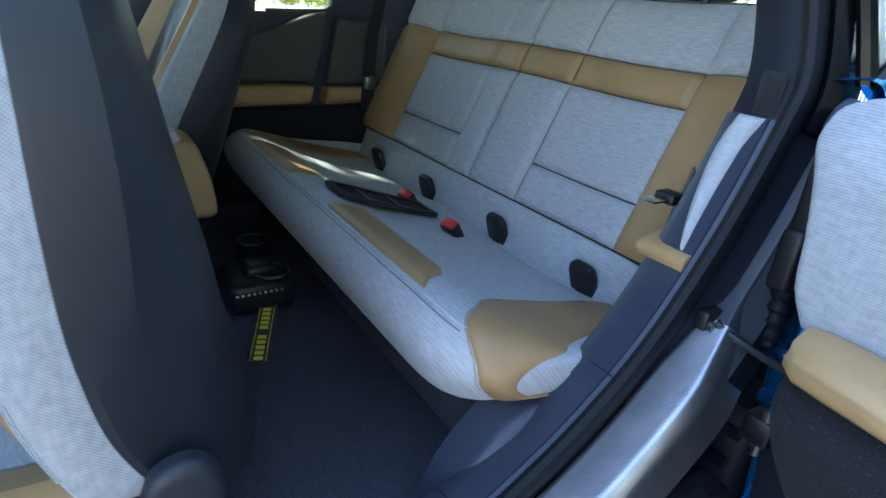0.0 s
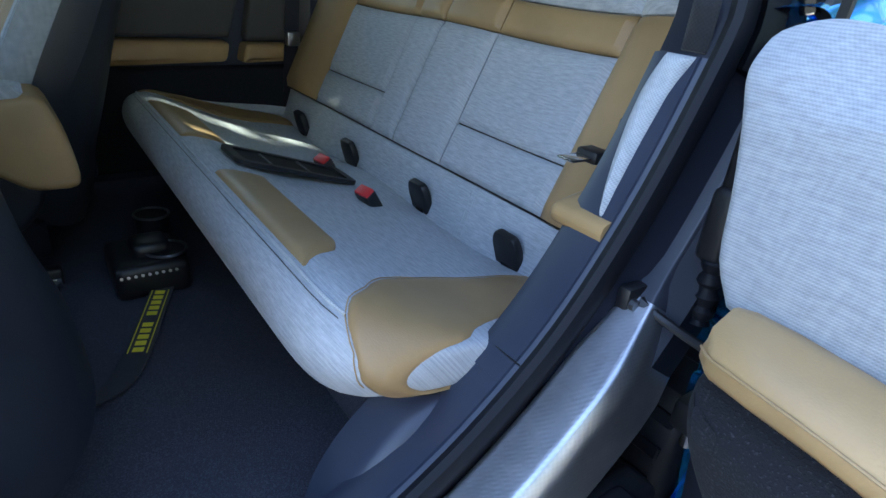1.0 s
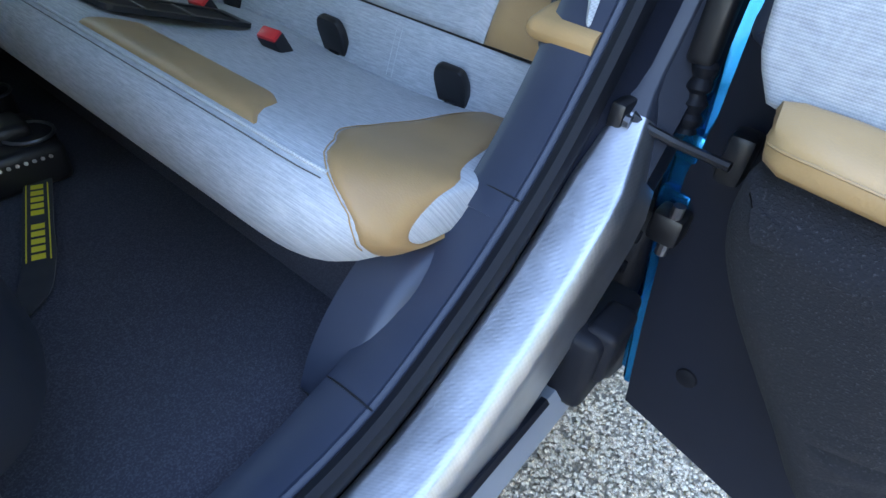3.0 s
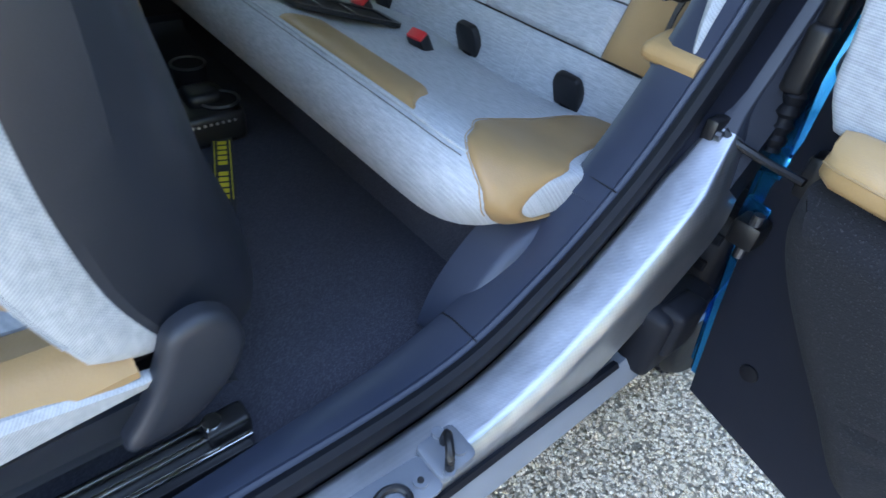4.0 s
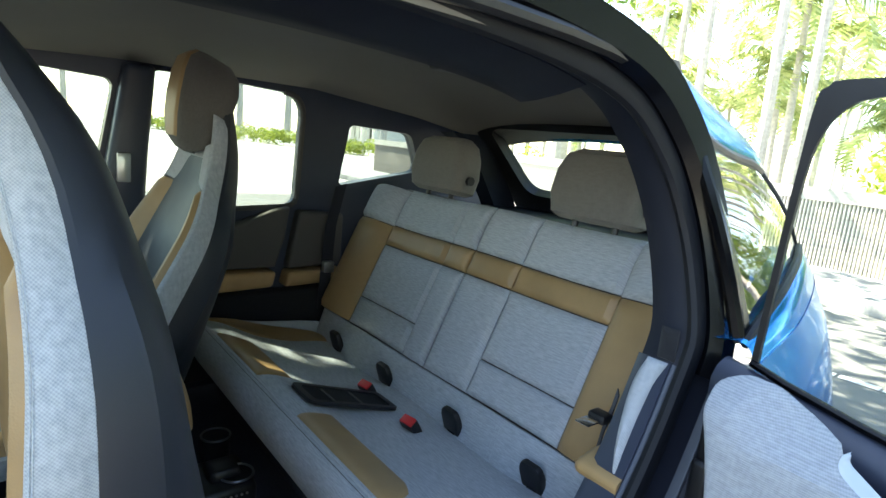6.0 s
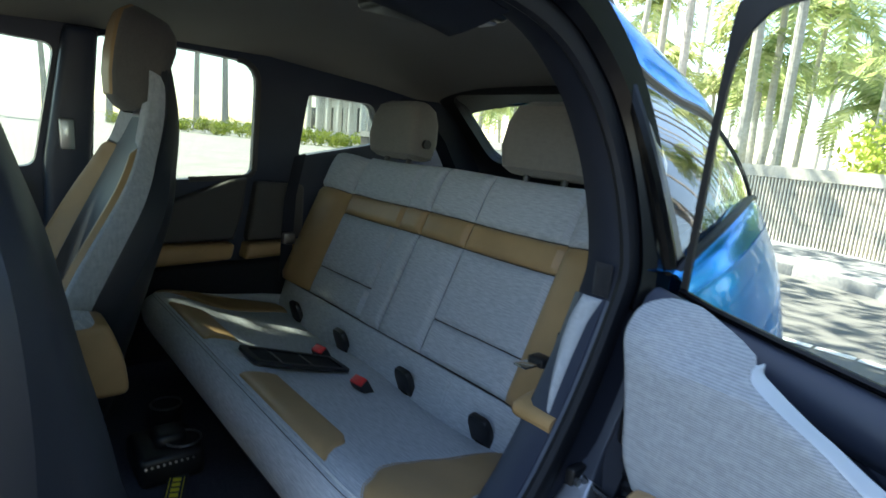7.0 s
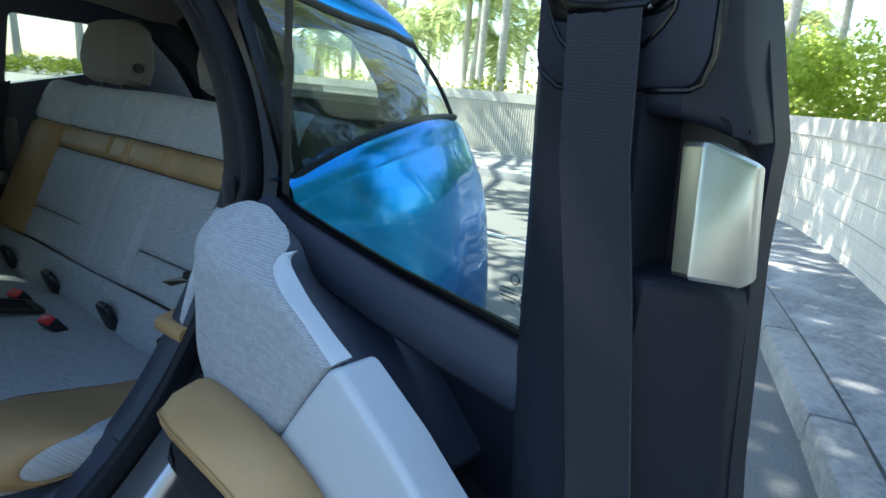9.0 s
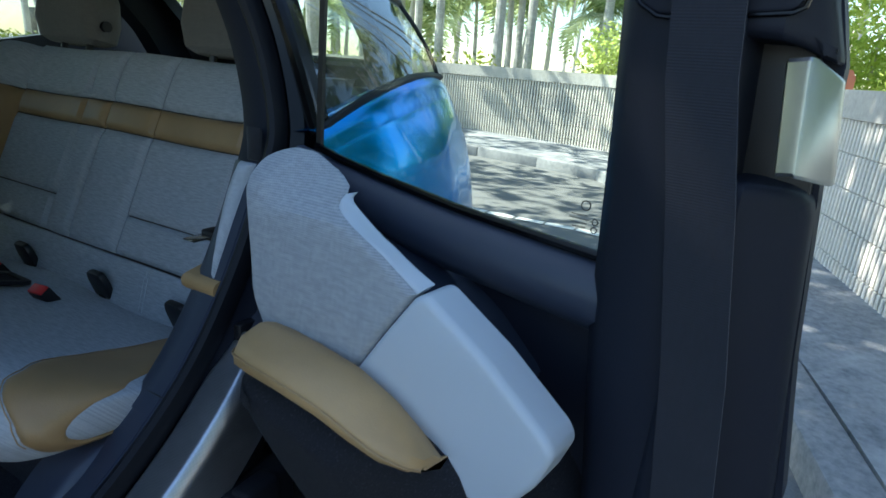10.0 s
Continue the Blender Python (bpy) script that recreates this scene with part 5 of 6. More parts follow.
        back = [tuple(p) for p in curve_points([(d0 + cr, -h + 0.004), (d0 + cr + (dp - cr) * 0.62, -h * 0.80), (d0 + dp, -h * 0.35), (d0 + dp, h * 0.35), (d0 + cr + (dp - cr) * 0.62, h * 0.80), (d0 + cr, h - 0.004)], 4)]
        ring = [(d0 - 0.03, -h + 0.03), (d0 - 0.010, -h - 0.004), (d0 + 0.003, -h - 0.006)] + back + [(d0 + 0.003, h + 0.006), (d0 - 0.010, h + 0.004), (d0 - 0.03, h - 0.03)]
        rings.append([turn @ Vector((d, w, s)) for d, w in ring])
    part("back_shell", loft(rings), SHELL, seat, "black moulded seat-back shell", smooth=24)
    # cushion
    prof = curve_points([(-0.03, 0.215), (-0.1, 0.213), (-0.25, 0.230), (-0.40, 0.25), (-0.47, 0.24), (-0.51, 0.205), (-0.50, 0.15)], 5)
    base_len = len(prof) - 1

    def top(u, v):
        p = prof[min(int(v * base_len), base_len)].lerp(prof[min(int(v * base_len) + 1, base_len)], v * base_len - int(v * base_len))
        bol = 0.03 * max(0.0, (abs(u) - 0.13) / 0.09) ** 2 if abs(u) < 0.22 else 0.03 - 12 * (abs(u) - 0.22) ** 2
        return Vector((p.x, u, p.y + bol - 0.01)), Vector((0, 0, 1)) if v < 0.8 else Vector((-0.7, 0, 0.7))

    for a, b in ((-0.145, -0.05), (-0.047, 0.047), (0.05, 0.145)):
        part("cushion_pad", skin(top, a, b, 0.08, 0.80, 10, 24, 0.004), CLOTH, seat, "pale blue-grey cloth cushion panel")
    for sg in (-1, 1):
        part("cushion_bolster", skin(top, sg * 0.15, sg * 0.262, 0.0, 0.98, 8, 24, 0.004), TAN, seat, "tan leather cushion edge")
        part("cushion_side", skin(lambda u, v: (Vector((u, sg * (0.264 - 0.006 * (1 - v)), (0.186 - 0.03 * min(1.0, -u / 0.2) + 0.0) * (1 - v) + (0.192 + 0.026 * min(1.0, -u / 0.12)) * v)), Vector((0, sg, 0))), -0.005, -0.49, 0.0, 1.0, 20, 6, 0.003), CLOTH_SIDE_X, seat, "pale cloth cushion side")
        part("side_cover", loft([[Vector((xx, sg * yy, zz)) for yy, zz in ((0.165, 0.03), (0.190, 0.045), (0.232, 0.10), (0.258, dz), (0.165, dz))] for xx, dz in ((0.05, 0.13), (0.0, 0.17), (-0.1, 0.168), (-0.3, 0.155), (-0.50, 0.155))]), SHELL, seat, "black plastic seat-base cover")
        rc = [tuple(p) for p in curve_points([(-0.003, 0.243), (0.014, 0.253), (0.032, 0.254), (0.049, 0.243), (0.059, 0.221), (0.060, 0.197), (0.045, 0.168), (0.023, 0.144), (-0.003, 0.127), (-0.030, 0.121), (-0.058, 0.122), (-0.062, 0.135), (-0.049, 0.151), (-0.028, 0.184), (-0.011, 0.224)], 2, True)]
        m = Matrix(((1, 0, 0, 0), (0, 0, sg, sg * 0.255), (0, 1, 0, 0), (0, 0, 0, 1)))
        part("recliner_cover", pad(rc, 0.024, 0.012, 4, m), SHELL, seat, "black recliner cover")
        for yy, hh in ((0.214, 0.030), (0.232, 0.027), (0.250, 0.023)):
            part("rail", box(-0.55, 0.055, sg * yy - 0.0035, sg * yy + 0.0035, 0.0, hh, 0.002), CHROME, seat, "bright steel seat rail")
        part("rail_bed", box(-0.55, 0.05, sg * 0.232 - 0.03, sg * 0.232 + 0.03, 0.0, 0.014, 0.002), BLACK, seat, "black rail bed")
        part("rail_foot", box(0.01, 0.06, sg * 0.225 - 0.016, sg * 0.225 + 0.016, 0.0, 0.036, 0.006, 3), BLACK, seat, "black rail foot")
        part("rail_bolt", tube([(0.02, sg * 0.225, 0.034), (0.02, sg * 0.225, 0.042)], 0.011, 12), CHROME, seat, "bright rail bolt")
    part("leather_edge", skin(top, -0.145, 0.145, 0.82, 0.98, 14, 6, 0.004), TAN, seat, "tan leather front edge")
    part("cushion_rear", skin(top, -0.145, 0.145, 0.0, 0.075, 14, 4, 0.002), TAN, seat, "tan leather rear edge")
    part("cushion_body", box(-0.47, 0.03, -0.22, 0.22, 0.05, 0.185, 0.03), SHELL, seat)
    return seat


driver = front_seat("driver_seat", "cloth and tan leather front seat folded forward for entry", -0.775, -0.36, 0.0)
passenger = front_seat("passenger_seat", "reclined cloth and tan leather front seat with a black shell", -0.695, 0.39, 27.0)

# ---- open rear door ----
HINGE = Vector((0.0, -0.80, 0.0))
DA = math.atan2(0.155, 0.988)
DD, DN = Vector((-math.sin(DA), -math.cos(DA), 0)), Vector((-math.cos(DA), math.sin(DA), 0))
# door space: x along the door from the hinge, y up, z out of the inner face
DOOR = Matrix(((DD.x, 0, DN.x, HINGE.x), (DD.y, 0, DN.y, HINGE.y), (0, 1, 0, 0), (0, 0, 0, 1)))
door = thing("rear_door", "open rear-hinged car door with cloth pad, tan armrest and belt", "car door", at=DOOR)
def bent_back(bm):
    """Bends the pillar covers back at the leading edge."""
    for cut in (0.605, 0.617, 0.63, 0.645, 0.66):
        bmesh.ops.bisect_plane(bm, geom=bm.verts[:] + bm.edges[:] + bm.faces[:], plane_co=(cut, 0, 0), plane_no=(1, 0, 0))
    for v in bm.verts:
        if v.co.z < 1e-4:
            continue
        v.co.z -= 0.052 * max(0.0, min(1.35, (v.co.x - 0.605) / 0.05))
    return bm


WIN = rounded([(0.010, 1.012), (0.15, 0.984), (0.30, 0.966), (0.475, 0.956), (0.44, 1.34), (0.40, 1.392), (0.05, 1.406), (0.024, 1.392)], [0.01, 0.1, 0.1, 0.02, 0.05, 0.05, 0.02, 0.02])
low_outline = [(0.05, 0.205), (0.30, 0.175), (0.62, 0.19), (0.685, 0.55), (0.692, 0.75), (0.668, 0.90), (0.648, 1.08), (0.644, 1.17), (0.609, 1.30), (0.594, 1.40), (0.56, 1.425), (0.42, 1.42), (0.44, 1.34), (0.478, 0.905), (0.25, 0.915), (-0.030, 0.955), (-0.030, 0.93), (0.002, 0.885), (0.0, 0.80), (0.004, 0.70), (-0.004, 0.62), (0.002, 0.53), (0.022, 0.38)]
part("door_panel", wall_with_holes(low_outline, [], 0.04, Matrix.Translation((0, 0, -0.04))), PILLAR, door, "blue-black door inner panel")
skin_outline = [(0.02, 0.20), (0.30, 0.17), (0.60, 0.19), (0.66, 0.55), (0.665, 0.75), (0.645, 0.85), (0.60, 0.86), (0.25, 0.87), (-0.05, 0.90), (-0.065, 0.8), (-0.045, 0.5)]
sk = part("door_skin", wall_with_holes(skin_outline, [], 0.022, Matrix.Translation((0, 0, -0.105))), PAINT, door, "blue outer door skin")
# painted edge of the door along the hinge side, with a raised flange
edge_line = curve_points([(0.036, 0.235), (0.012, 0.38), (-0.012, 0.53), (-0.020, 0.60), (-0.032, 0.73), (-0.054, 0.885), (-0.057, 0.925)], 5)
part("door_edge", loft([[Vector((p.x + a, p.y, n)) for a, n in ((0.062, -0.016), (0.030, -0.010), (0.022, -0.006), (0.016, -0.010), (-0.004, -0.008), (-0.010, -0.014), (-0.010, -0.03), (-0.026, -0.034), (-0.030, -0.06), (-0.018, -0.09), (0.062, -0.09))] for p in edge_line]), PAINT, door, "bright blue painted door edge")
for k, (uu, zz) in enumerate(((0.0, 0.575), (-0.012, 0.655))):
    part("edge_lug", box(uu - 0.028, uu + 0.016, zz - 0.02, zz + 0.02, -0.03, 0.004, 0.006, 2), PAINT, door, "blue painted hinge lug")
g = part("door_glass", prism(WIN, 0.004, 0, m=Matrix.Translation((0, 0, 0.018))), PANE, door, "clear door glass")
g.visible_shadow = False
frame_out = [(0.004, 1.010), (0.008, 1.15), (0.012, 1.28), (0.018, 1.385), (0.030, 1.404), (0.06, 1.412), (0.25, 1.410), (0.42, 1.400), (0.47, 1.392)]
frame_in = [(0.013, 1.006), (0.017, 1.15), (0.022, 1.27), (0.031, 1.335), (0.054, 1.374), (0.10, 1.390), (0.25, 1.390), (0.42, 1.380), (0.47, 1.372)]
f_out, f_in = curve_points(frame_out, 5), curve_points(frame_in, 5)
part("window_frame", loft([[Vector((a.x, a.y, 0.021)), Vector((a.x, a.y, 0.028)), Vector((b.x, b.y, 0.027)), Vector((b.x, b.y, 0.021))] for a, b in zip(f_out, f_in)]), BLACK, door, "black window frame filled out at the corner")
part("glass_seal", tube([(0.006, 1.014, 0.028), (0.06, 1.003, 0.030), (0.15, 0.990, 0.030), (0.28, 0.975, 0.030), (0.40, 0.967, 0.030), (0.48, 0.962, 0.030)], 0.0060, 8), PIANO, door, "black rubber glass seal")
felt = curve_points([(0.13, 0.775), (0.118, 0.74), (0.122, 0.69), (0.145, 0.63), (0.18, 0.565), (0.23, 0.48), (0.28, 0.39), (0.35, 0.31), (0.43, 0.28), (0.50, 0.36), (0.52, 0.52), (0.49, 0.66), (0.42, 0.73), (0.34, 0.765), (0.22, 0.782)], 4, True)
bm = pad([tuple(p) for p in felt], 0.262, 0.05, 6)
for k in range(12):
    bmesh.ops.bisect_plane(bm, geom=bm.verts[:] + bm.edges[:] + bm.faces[:], plane_co=(0, 0.34 + 0.035 * k, 0), plane_no=(0, 1, 0))
for v in bm.verts:
    if v.co.z > 0.05:
        v.co.z -= 0.36 * max(0.0, 0.74 - v.co.y) + 0.55 * max(0.0, v.co.x - 0.30)
part("felt_panel", bm, FELT, door, "dark speckled felt lower panel")
# raised black disc stands in for the dark of a round hole
part("base_hole_disc", pad([(0.115 + 0.016 * math.cos(q), 0.33 + 0.016 * math.sin(q)) for q in (math.pi * k / 8 for k in range(16))], 0.004, 0.002, 2), RUBBER, door, "round black disc standing in for a hole")
part("pad_carrier", pad(rounded([(0.03, 0.82), (0.12, 0.80), (0.30, 0.79), (0.38, 0.76), (0.42, 0.78), (0.34, 0.85), (0.26, 0.89), (0.15, 0.93), (0.12, 0.965), (0.06, 0.985), (0.05, 0.95)], 0.02, 3), 0.115, 0.02, 3), TRIM, door, "blue-black carrier behind the pads")
# window ledge: a long soft roll under the glass
ledge = []
for u, zt in ((-0.030, 1.010), (0.05, 0.998), (0.15, 0.983), (0.28, 0.968), (0.40, 0.960), (0.495, 0.954)):
    ledge.append([Vector((u, zt - dz, n)) for dz, n in ((0.03, 0.0235), (0.0, 0.0245), (-0.001, 0.030), (0.001, 0.038), (0.010, 0.052), (0.028, 0.062), (0.052, 0.062), (0.074, 0.040), (0.082, 0.0235))])
part("window_ledge", loft(ledge), TRIM, door, "blue-black soft window ledge", smooth=60)
BOW = [(p.x, p.y) for p in curve_points([(0.68, 0.203), (0.75, 0.202), (0.81, 0.199), (0.86, 0.196), (0.91, 0.190), (0.95, 0.184), (0.98, 0.172), (1.0, 0.150), (1.02, 0.115), (1.04, 0.070)], 4)]


def bowed(poly, thick, r, off=0.0):
    """A padded plate laid on the bowed inner face of the door."""
    bm = pad(poly, thick, r, 5)
    for k in range(36):
        bmesh.ops.bisect_plane(bm, geom=bm.verts[:] + bm.edges[:] + bm.faces[:], plane_co=(0, 0.69 + 0.01 * k, 0), plane_no=(0, 1, 0))
    for k in range(10):
        bmesh.ops.bisect_plane(bm, geom=bm.verts[:] + bm.edges[:] + bm.faces[:], plane_co=(0.07 + 0.04 * k, 0, 0), plane_no=(1, 0, 0))
    for v in bm.verts:
        # the head of the pad is thin
        v.co.z = thick - (thick - v.co.z) * (1.0 - 0.6 * min(1.0, max(0.0, (v.co.y - 0.94) / 0.04)))
        # the face falls away from the hinge, most of all near its top
        k = max(0.0, v.co.x - 0.07)
        v.co.z += keyed(BOW, v.co.y) - 0.10 * k - 0.6 * min(k, 0.06) * min(1.0, max(0.0, (v.co.y - 0.96) / 0.04)) - thick + off
    return bm


head = [(0.099, 0.803), (0.079, 0.838), (0.069, 0.888), (0.053, 0.943), (0.04, 0.972), (0.033, 0.991), (0.028, 1.01), (0.048, 1.022), (0.080, 1.022), (0.105, 1.014), (0.130, 1.004), (0.152, 0.998), (0.172, 0.9925)]
RAIL_IN = [(0.181, 0.986), (0.183, 0.980), (0.192, 0.9725), (0.216, 0.9640), (0.243, 0.9540), (0.275, 0.9400), (0.305, 0.9230), (0.330, 0.9085)]
RAIL_OUT = [(0.186, 0.9855, 0.119), (0.190, 0.9795, 0.124), (0.203, 0.974, 0.128), (0.227, 0.963, 0.132), (0.254, 0.952, 0.136), (0.276, 0.944, 0.138), (0.306, 0.9295, 0.138), (0.338, 0.917, 0.138)]
cl = [tuple(p) for p in curve_points(head, 3)] + [tuple(p) for p in curve_points(RAIL_IN, 3)]
cl += [tuple(p) for p in curve_points([(0.330, 0.9085), (0.291, 0.849), (0.253, 0.788), (0.228, 0.782), (0.165, 0.789), (0.099, 0.803)], 3)][1:-1]
part("cloth_pad", bowed(cl, 0.020, 0.009), CLOTH_DOOR, door, "pale woven cloth pad")


def pad_face(u, z):
    k = max(0.0, u - 0.07)
    return keyed(BOW, z) - 0.10 * k - 0.6 * min(k, 0.06) * min(1.0, max(0.0, (z - 0.96) / 0.04))


rail_rings = []
for a, b in zip(curve_points([(u, z, pad_face(u, z) - 0.006) for u, z in RAIL_IN], 5), curve_points(RAIL_OUT, 5)):
    a, b = Vector(a), Vector(b)
    up = Vector((0.0, 0.0, 1.0))
    rail_rings.append([a - up * 0.02, a, a.lerp(b, 0.18) + up * 0.0035, a.lerp(b, 0.5) + up * 0.0055, a.lerp(b, 0.82) + up * 0.0030, b, b.lerp(a, 0.25) - up * 0.006, b.lerp(a, 0.6) - up * 0.010])
part("pull_rail", loft(rail_rings), GREY_PAD, door, "smooth pale grey pull rail", smooth=60)
gp = [(0.255, 0.788), (0.293, 0.849), (0.33, 0.906), (0.342, 0.912), (0.35, 0.911), (0.428, 0.866), (0.503, 0.808), (0.511, 0.793), (0.497, 0.752), (0.470, 0.712), (0.449, 0.701), (0.424, 0.699), (0.362, 0.706), (0.317, 0.742)]
part("pull_panel", bowed(rounded(gp, 0.010, 3), 0.050, 0.009, 0.001), GREY_PAD, door, "smooth pale grey pull panel")
# armrest: a slab that curves down at its leading end
arm_rings, arm_seam = [], []
for ub, nb, zb, uf, nf, zf, lo in ((0.108, 0.19, 0.800, 0.120, 0.225, 0.797, 0.782), (0.110, 0.19, 0.808, 0.130, 0.252, 0.803, 0.778), (0.125, 0.19, 0.812, 0.146, 0.264, 0.806, 0.777), (0.16, 0.19, 0.8135, 0.18, 0.2665, 0.807, 0.778), (0.21, 0.19, 0.813, 0.225, 0.264, 0.805, 0.777),
                                   (0.277, 0.19, 0.809, 0.285, 0.257, 0.797, 0.769), (0.325, 0.19, 0.795, 0.328, 0.250, 0.783, 0.756), (0.360, 0.19, 0.777, 0.360, 0.242, 0.770, 0.746), (0.387, 0.19, 0.760, 0.386, 0.230, 0.761, 0.742), (0.398, 0.19, 0.753, 0.399, 0.215, 0.754, 0.742)):
    zb, zf, lo, nf = zb + 0.006, zf + 0.006, lo + 0.006, nf + 0.003
    prof_ = [(ub, zb - 0.035, 0.16), (ub, zb - 0.004, nb), (ub + (uf - ub) * 0.3, zb + 0.002, nb + (nf - nb) * 0.3), (ub + (uf - ub) * 0.8, zf + 0.0035, nb + (nf - nb) * 0.82), (uf, zf - 0.002, nf - 0.004), (uf, zf - 0.008, nf), (uf, lo + 0.008, nf - 0.001), (uf, lo + 0.001, nf - 0.008), (uf, lo, nf - 0.02), (ub, lo - 0.006, 0.16)]
    arm_rings.append([Vector(q) for q in prof_])
    arm_seam.append(Vector((uf, zf - 0.0075, nf + 0.0003)))
armrest = part("armrest", loft(arm_rings), TAN_DOOR, door, "stitched tan leather armrest", smooth=45)
part("stitching", tube(curve_points(arm_seam[1:], 3), 0.0012, 5), TAN, armrest, "tan stitched seam")
# belt pillar: left column, upper cover, lower cover, dark release recess between them
part("pillar_column", loft([[Vector((a + k, z, d)) for a, d in ((0.455, -0.01), (0.462, 0.05), (0.485, 0.075), (0.53, 0.083), (0.575, 0.083), (0.58, -0.01))] for z, k in ((0.22, 0.07), (0.6, 0.055), (0.9, 0.02), (1.1, 0.01), (1.25, 0.0), (1.40, -0.012))]), PILLAR, door, "blue-black belt pillar cover", smooth=50)
low = [(0.56, 0.24), (0.64, 0.26), (0.678, 0.55), (0.685, 0.75), (0.664, 0.92), (0.650, 1.066), (0.60, 1.074), (0.575, 1.07)]
part("lower_cover", bent_back(pad(rounded(low, 0.02, 3), 0.088, 0.012, 4, None, 0.0)), PILLAR, door, "blue-black lower pillar cover")
seam_line = [(0.488, 1.212), (0.493, 1.207), (0.508, 1.198), (0.518, 1.197), (0.576, 1.199), (0.609, 1.201), (0.616, 1.205), (0.620, 1.222), (0.618, 1.258), (0.613, 1.295), (0.606, 1.39)]
part("upper_cover", pad(rounded([(0.486, 1.214), (0.508, 1.199), (0.576, 1.2005), (0.612, 1.2025), (0.619, 1.222), (0.617, 1.258), (0.605, 1.40), (0.476, 1.41)], 0.008, 3), 0.0845, 0.003, 2), PILLAR, door, "blue-black upper pillar cover")
part("cover_seam", tube([(u, z, 0.0814) for u, z in seam_line], 0.0020, 6), PIANO, door, "dark seam of the cover")
mid = [(0.565, 1.184), (0.61, 1.182), (0.645, 1.166), (0.628, 1.22), (0.604, 1.38), (0.59, 1.40), (0.56, 1.40)]
part("edge_cover", bent_back(pad(rounded(mid, 0.01, 3), 0.080, 0.010, 4, None, 0.0)), PILLAR, door, "blue-black pillar edge cover")
part("release_recess", pad([(0.565, 1.06), (0.645, 1.06), (0.636, 1.155), (0.62, 1.185), (0.565, 1.19)], 0.02, 0.002, 1, None, 0.0), BLACK, door, "dark release recess")
# release: a narrow facet towards the recess, a ridge and a broad face bent away from it
cols = [((0.614, 1.166, 0.074), (0.626, 1.086, 0.083)), ((0.6125, 1.1665, 0.084), (0.6245, 1.0855, 0.093)), ((0.614, 1.169, 0.088), (0.626, 1.083, 0.097)), ((0.627, 1.1705, 0.0945), (0.637, 1.085, 0.102)), ((0.6292, 1.1705, 0.0950), (0.639, 1.084, 0.1025)), ((0.632, 1.170, 0.0920), (0.6415, 1.0835, 0.0995)), ((0.647, 1.1585, 0.0570), (0.6595, 1.0775, 0.066)), ((0.6492, 1.156, 0.051), (0.6615, 1.0785, 0.059)), ((0.649, 1.154, 0.045), (0.661, 1.080, 0.052))]
rings = []
for top, low_ in cols:
    a, b = Vector(low_), Vector(top)
    d = (b - a).normalized() * 0.003
    back_ = Vector((0, 0, -0.016))
    rings.append([a + back_, a + Vector((0, 0, -0.003)), a + d, b - d, b + Vector((0, 0, -0.003)), b + back_])
part("release_handle", loft(rings), SILVER, door, "brushed silver door release", smooth=25)
part("belt", ribbon([(0.640, 0.45, 0.088), (0.622, 0.72, 0.094), (0.602, 0.90, 0.098), (0.578, 1.05, 0.100), (0.559, 1.15, 0.102), (0.548, 1.248, 0.098)], (1, 0.06, 0), 0.0275, 0.0012), WEB, door, "dark blue-black seat belt webbing")
slot = curve_points([(0.491, 1.26), (0.493, 1.27), (0.5, 1.275), (0.511, 1.271), (0.525, 1.263), (0.544, 1.264), (0.556, 1.277), (0.565, 1.289), (0.578, 1.291), (0.59, 1.286), (0.596, 1.274), (0.591, 1.256), (0.579, 1.247), (0.548, 1.244), (0.517, 1.243), (0.497, 1.247)], 3, True)
# near-black raised plate stands in for the shade inside the outlet
guide = part("belt_guide", pad([tuple(q) for q in slot], 0.0862, 0.0012, 2), PIANO, door, "black plate standing in for the belt outlet's shaded recess")
part("guide_bar", tube([(0.508, 1.258, 0.086), (0.520, 1.252, 0.093), (0.55, 1.250, 0.096), (0.575, 1.252, 0.093), (0.588, 1.262, 0.086)], 0.0045, 10), PIANO, guide)
for arc in ([(0.493, 1.257), (0.498, 1.245), (0.506, 1.233), (0.520, 1.221)], [(0.592, 1.260), (0.591, 1.250), (0.585, 1.240), (0.573, 1.227)]):
    part("guide_rim", tube([(u, z, 0.0846) for u, z in arc], 0.0020, 6), PIANO, guide)
for u, z in ((0.526, 1.2475), (0.577, 1.250)):
    part("guide_chrome", tube([(u - 0.003, z, 0.0935), (u + 0.003, z + 0.001, 0.0940)], 0.0016, 6), STEEL, guide, "bright metal edge")
for x, y, w_ in ((0.441, 1.001, 0.018), (0.441, 0.9965, 0.024), (0.441, 0.992, 0.020), (0.442, 0.9875, 0.016)):
    part("glass_mark", box(x - w_ / 2, x + w_ / 2, y - 0.0005, y + 0.0005, 0.0225, 0.0232, 0), BLACK, g, "dark etched line")
for x, y, r in ((0.447, 1.012, 0.0052), (0.460, 0.996, 0.0032), (0.460, 0.987, 0.0032)):
    part("glass_ring", tube([(x + r * math.cos(q), y + r * math.sin(q), 0.0228) for q in (2 * math.pi * k / 20 for k in range(21))], 0.0007, 5), BLACK, g, "dark etched ring")

# ---- hinge gear on the body side ----
part("strap_bracket", box(-0.134, -0.098, -0.740, -0.722, 0.696, 0.732, 0.005), BLACK, car, "black strap bracket")
for k in (-0.127, -0.106):
    part("bracket_bolt", tube([(k, -0.747, 0.714), (k, -0.740, 0.714)], 0.007, 8), STEEL, car, "small steel bolt")
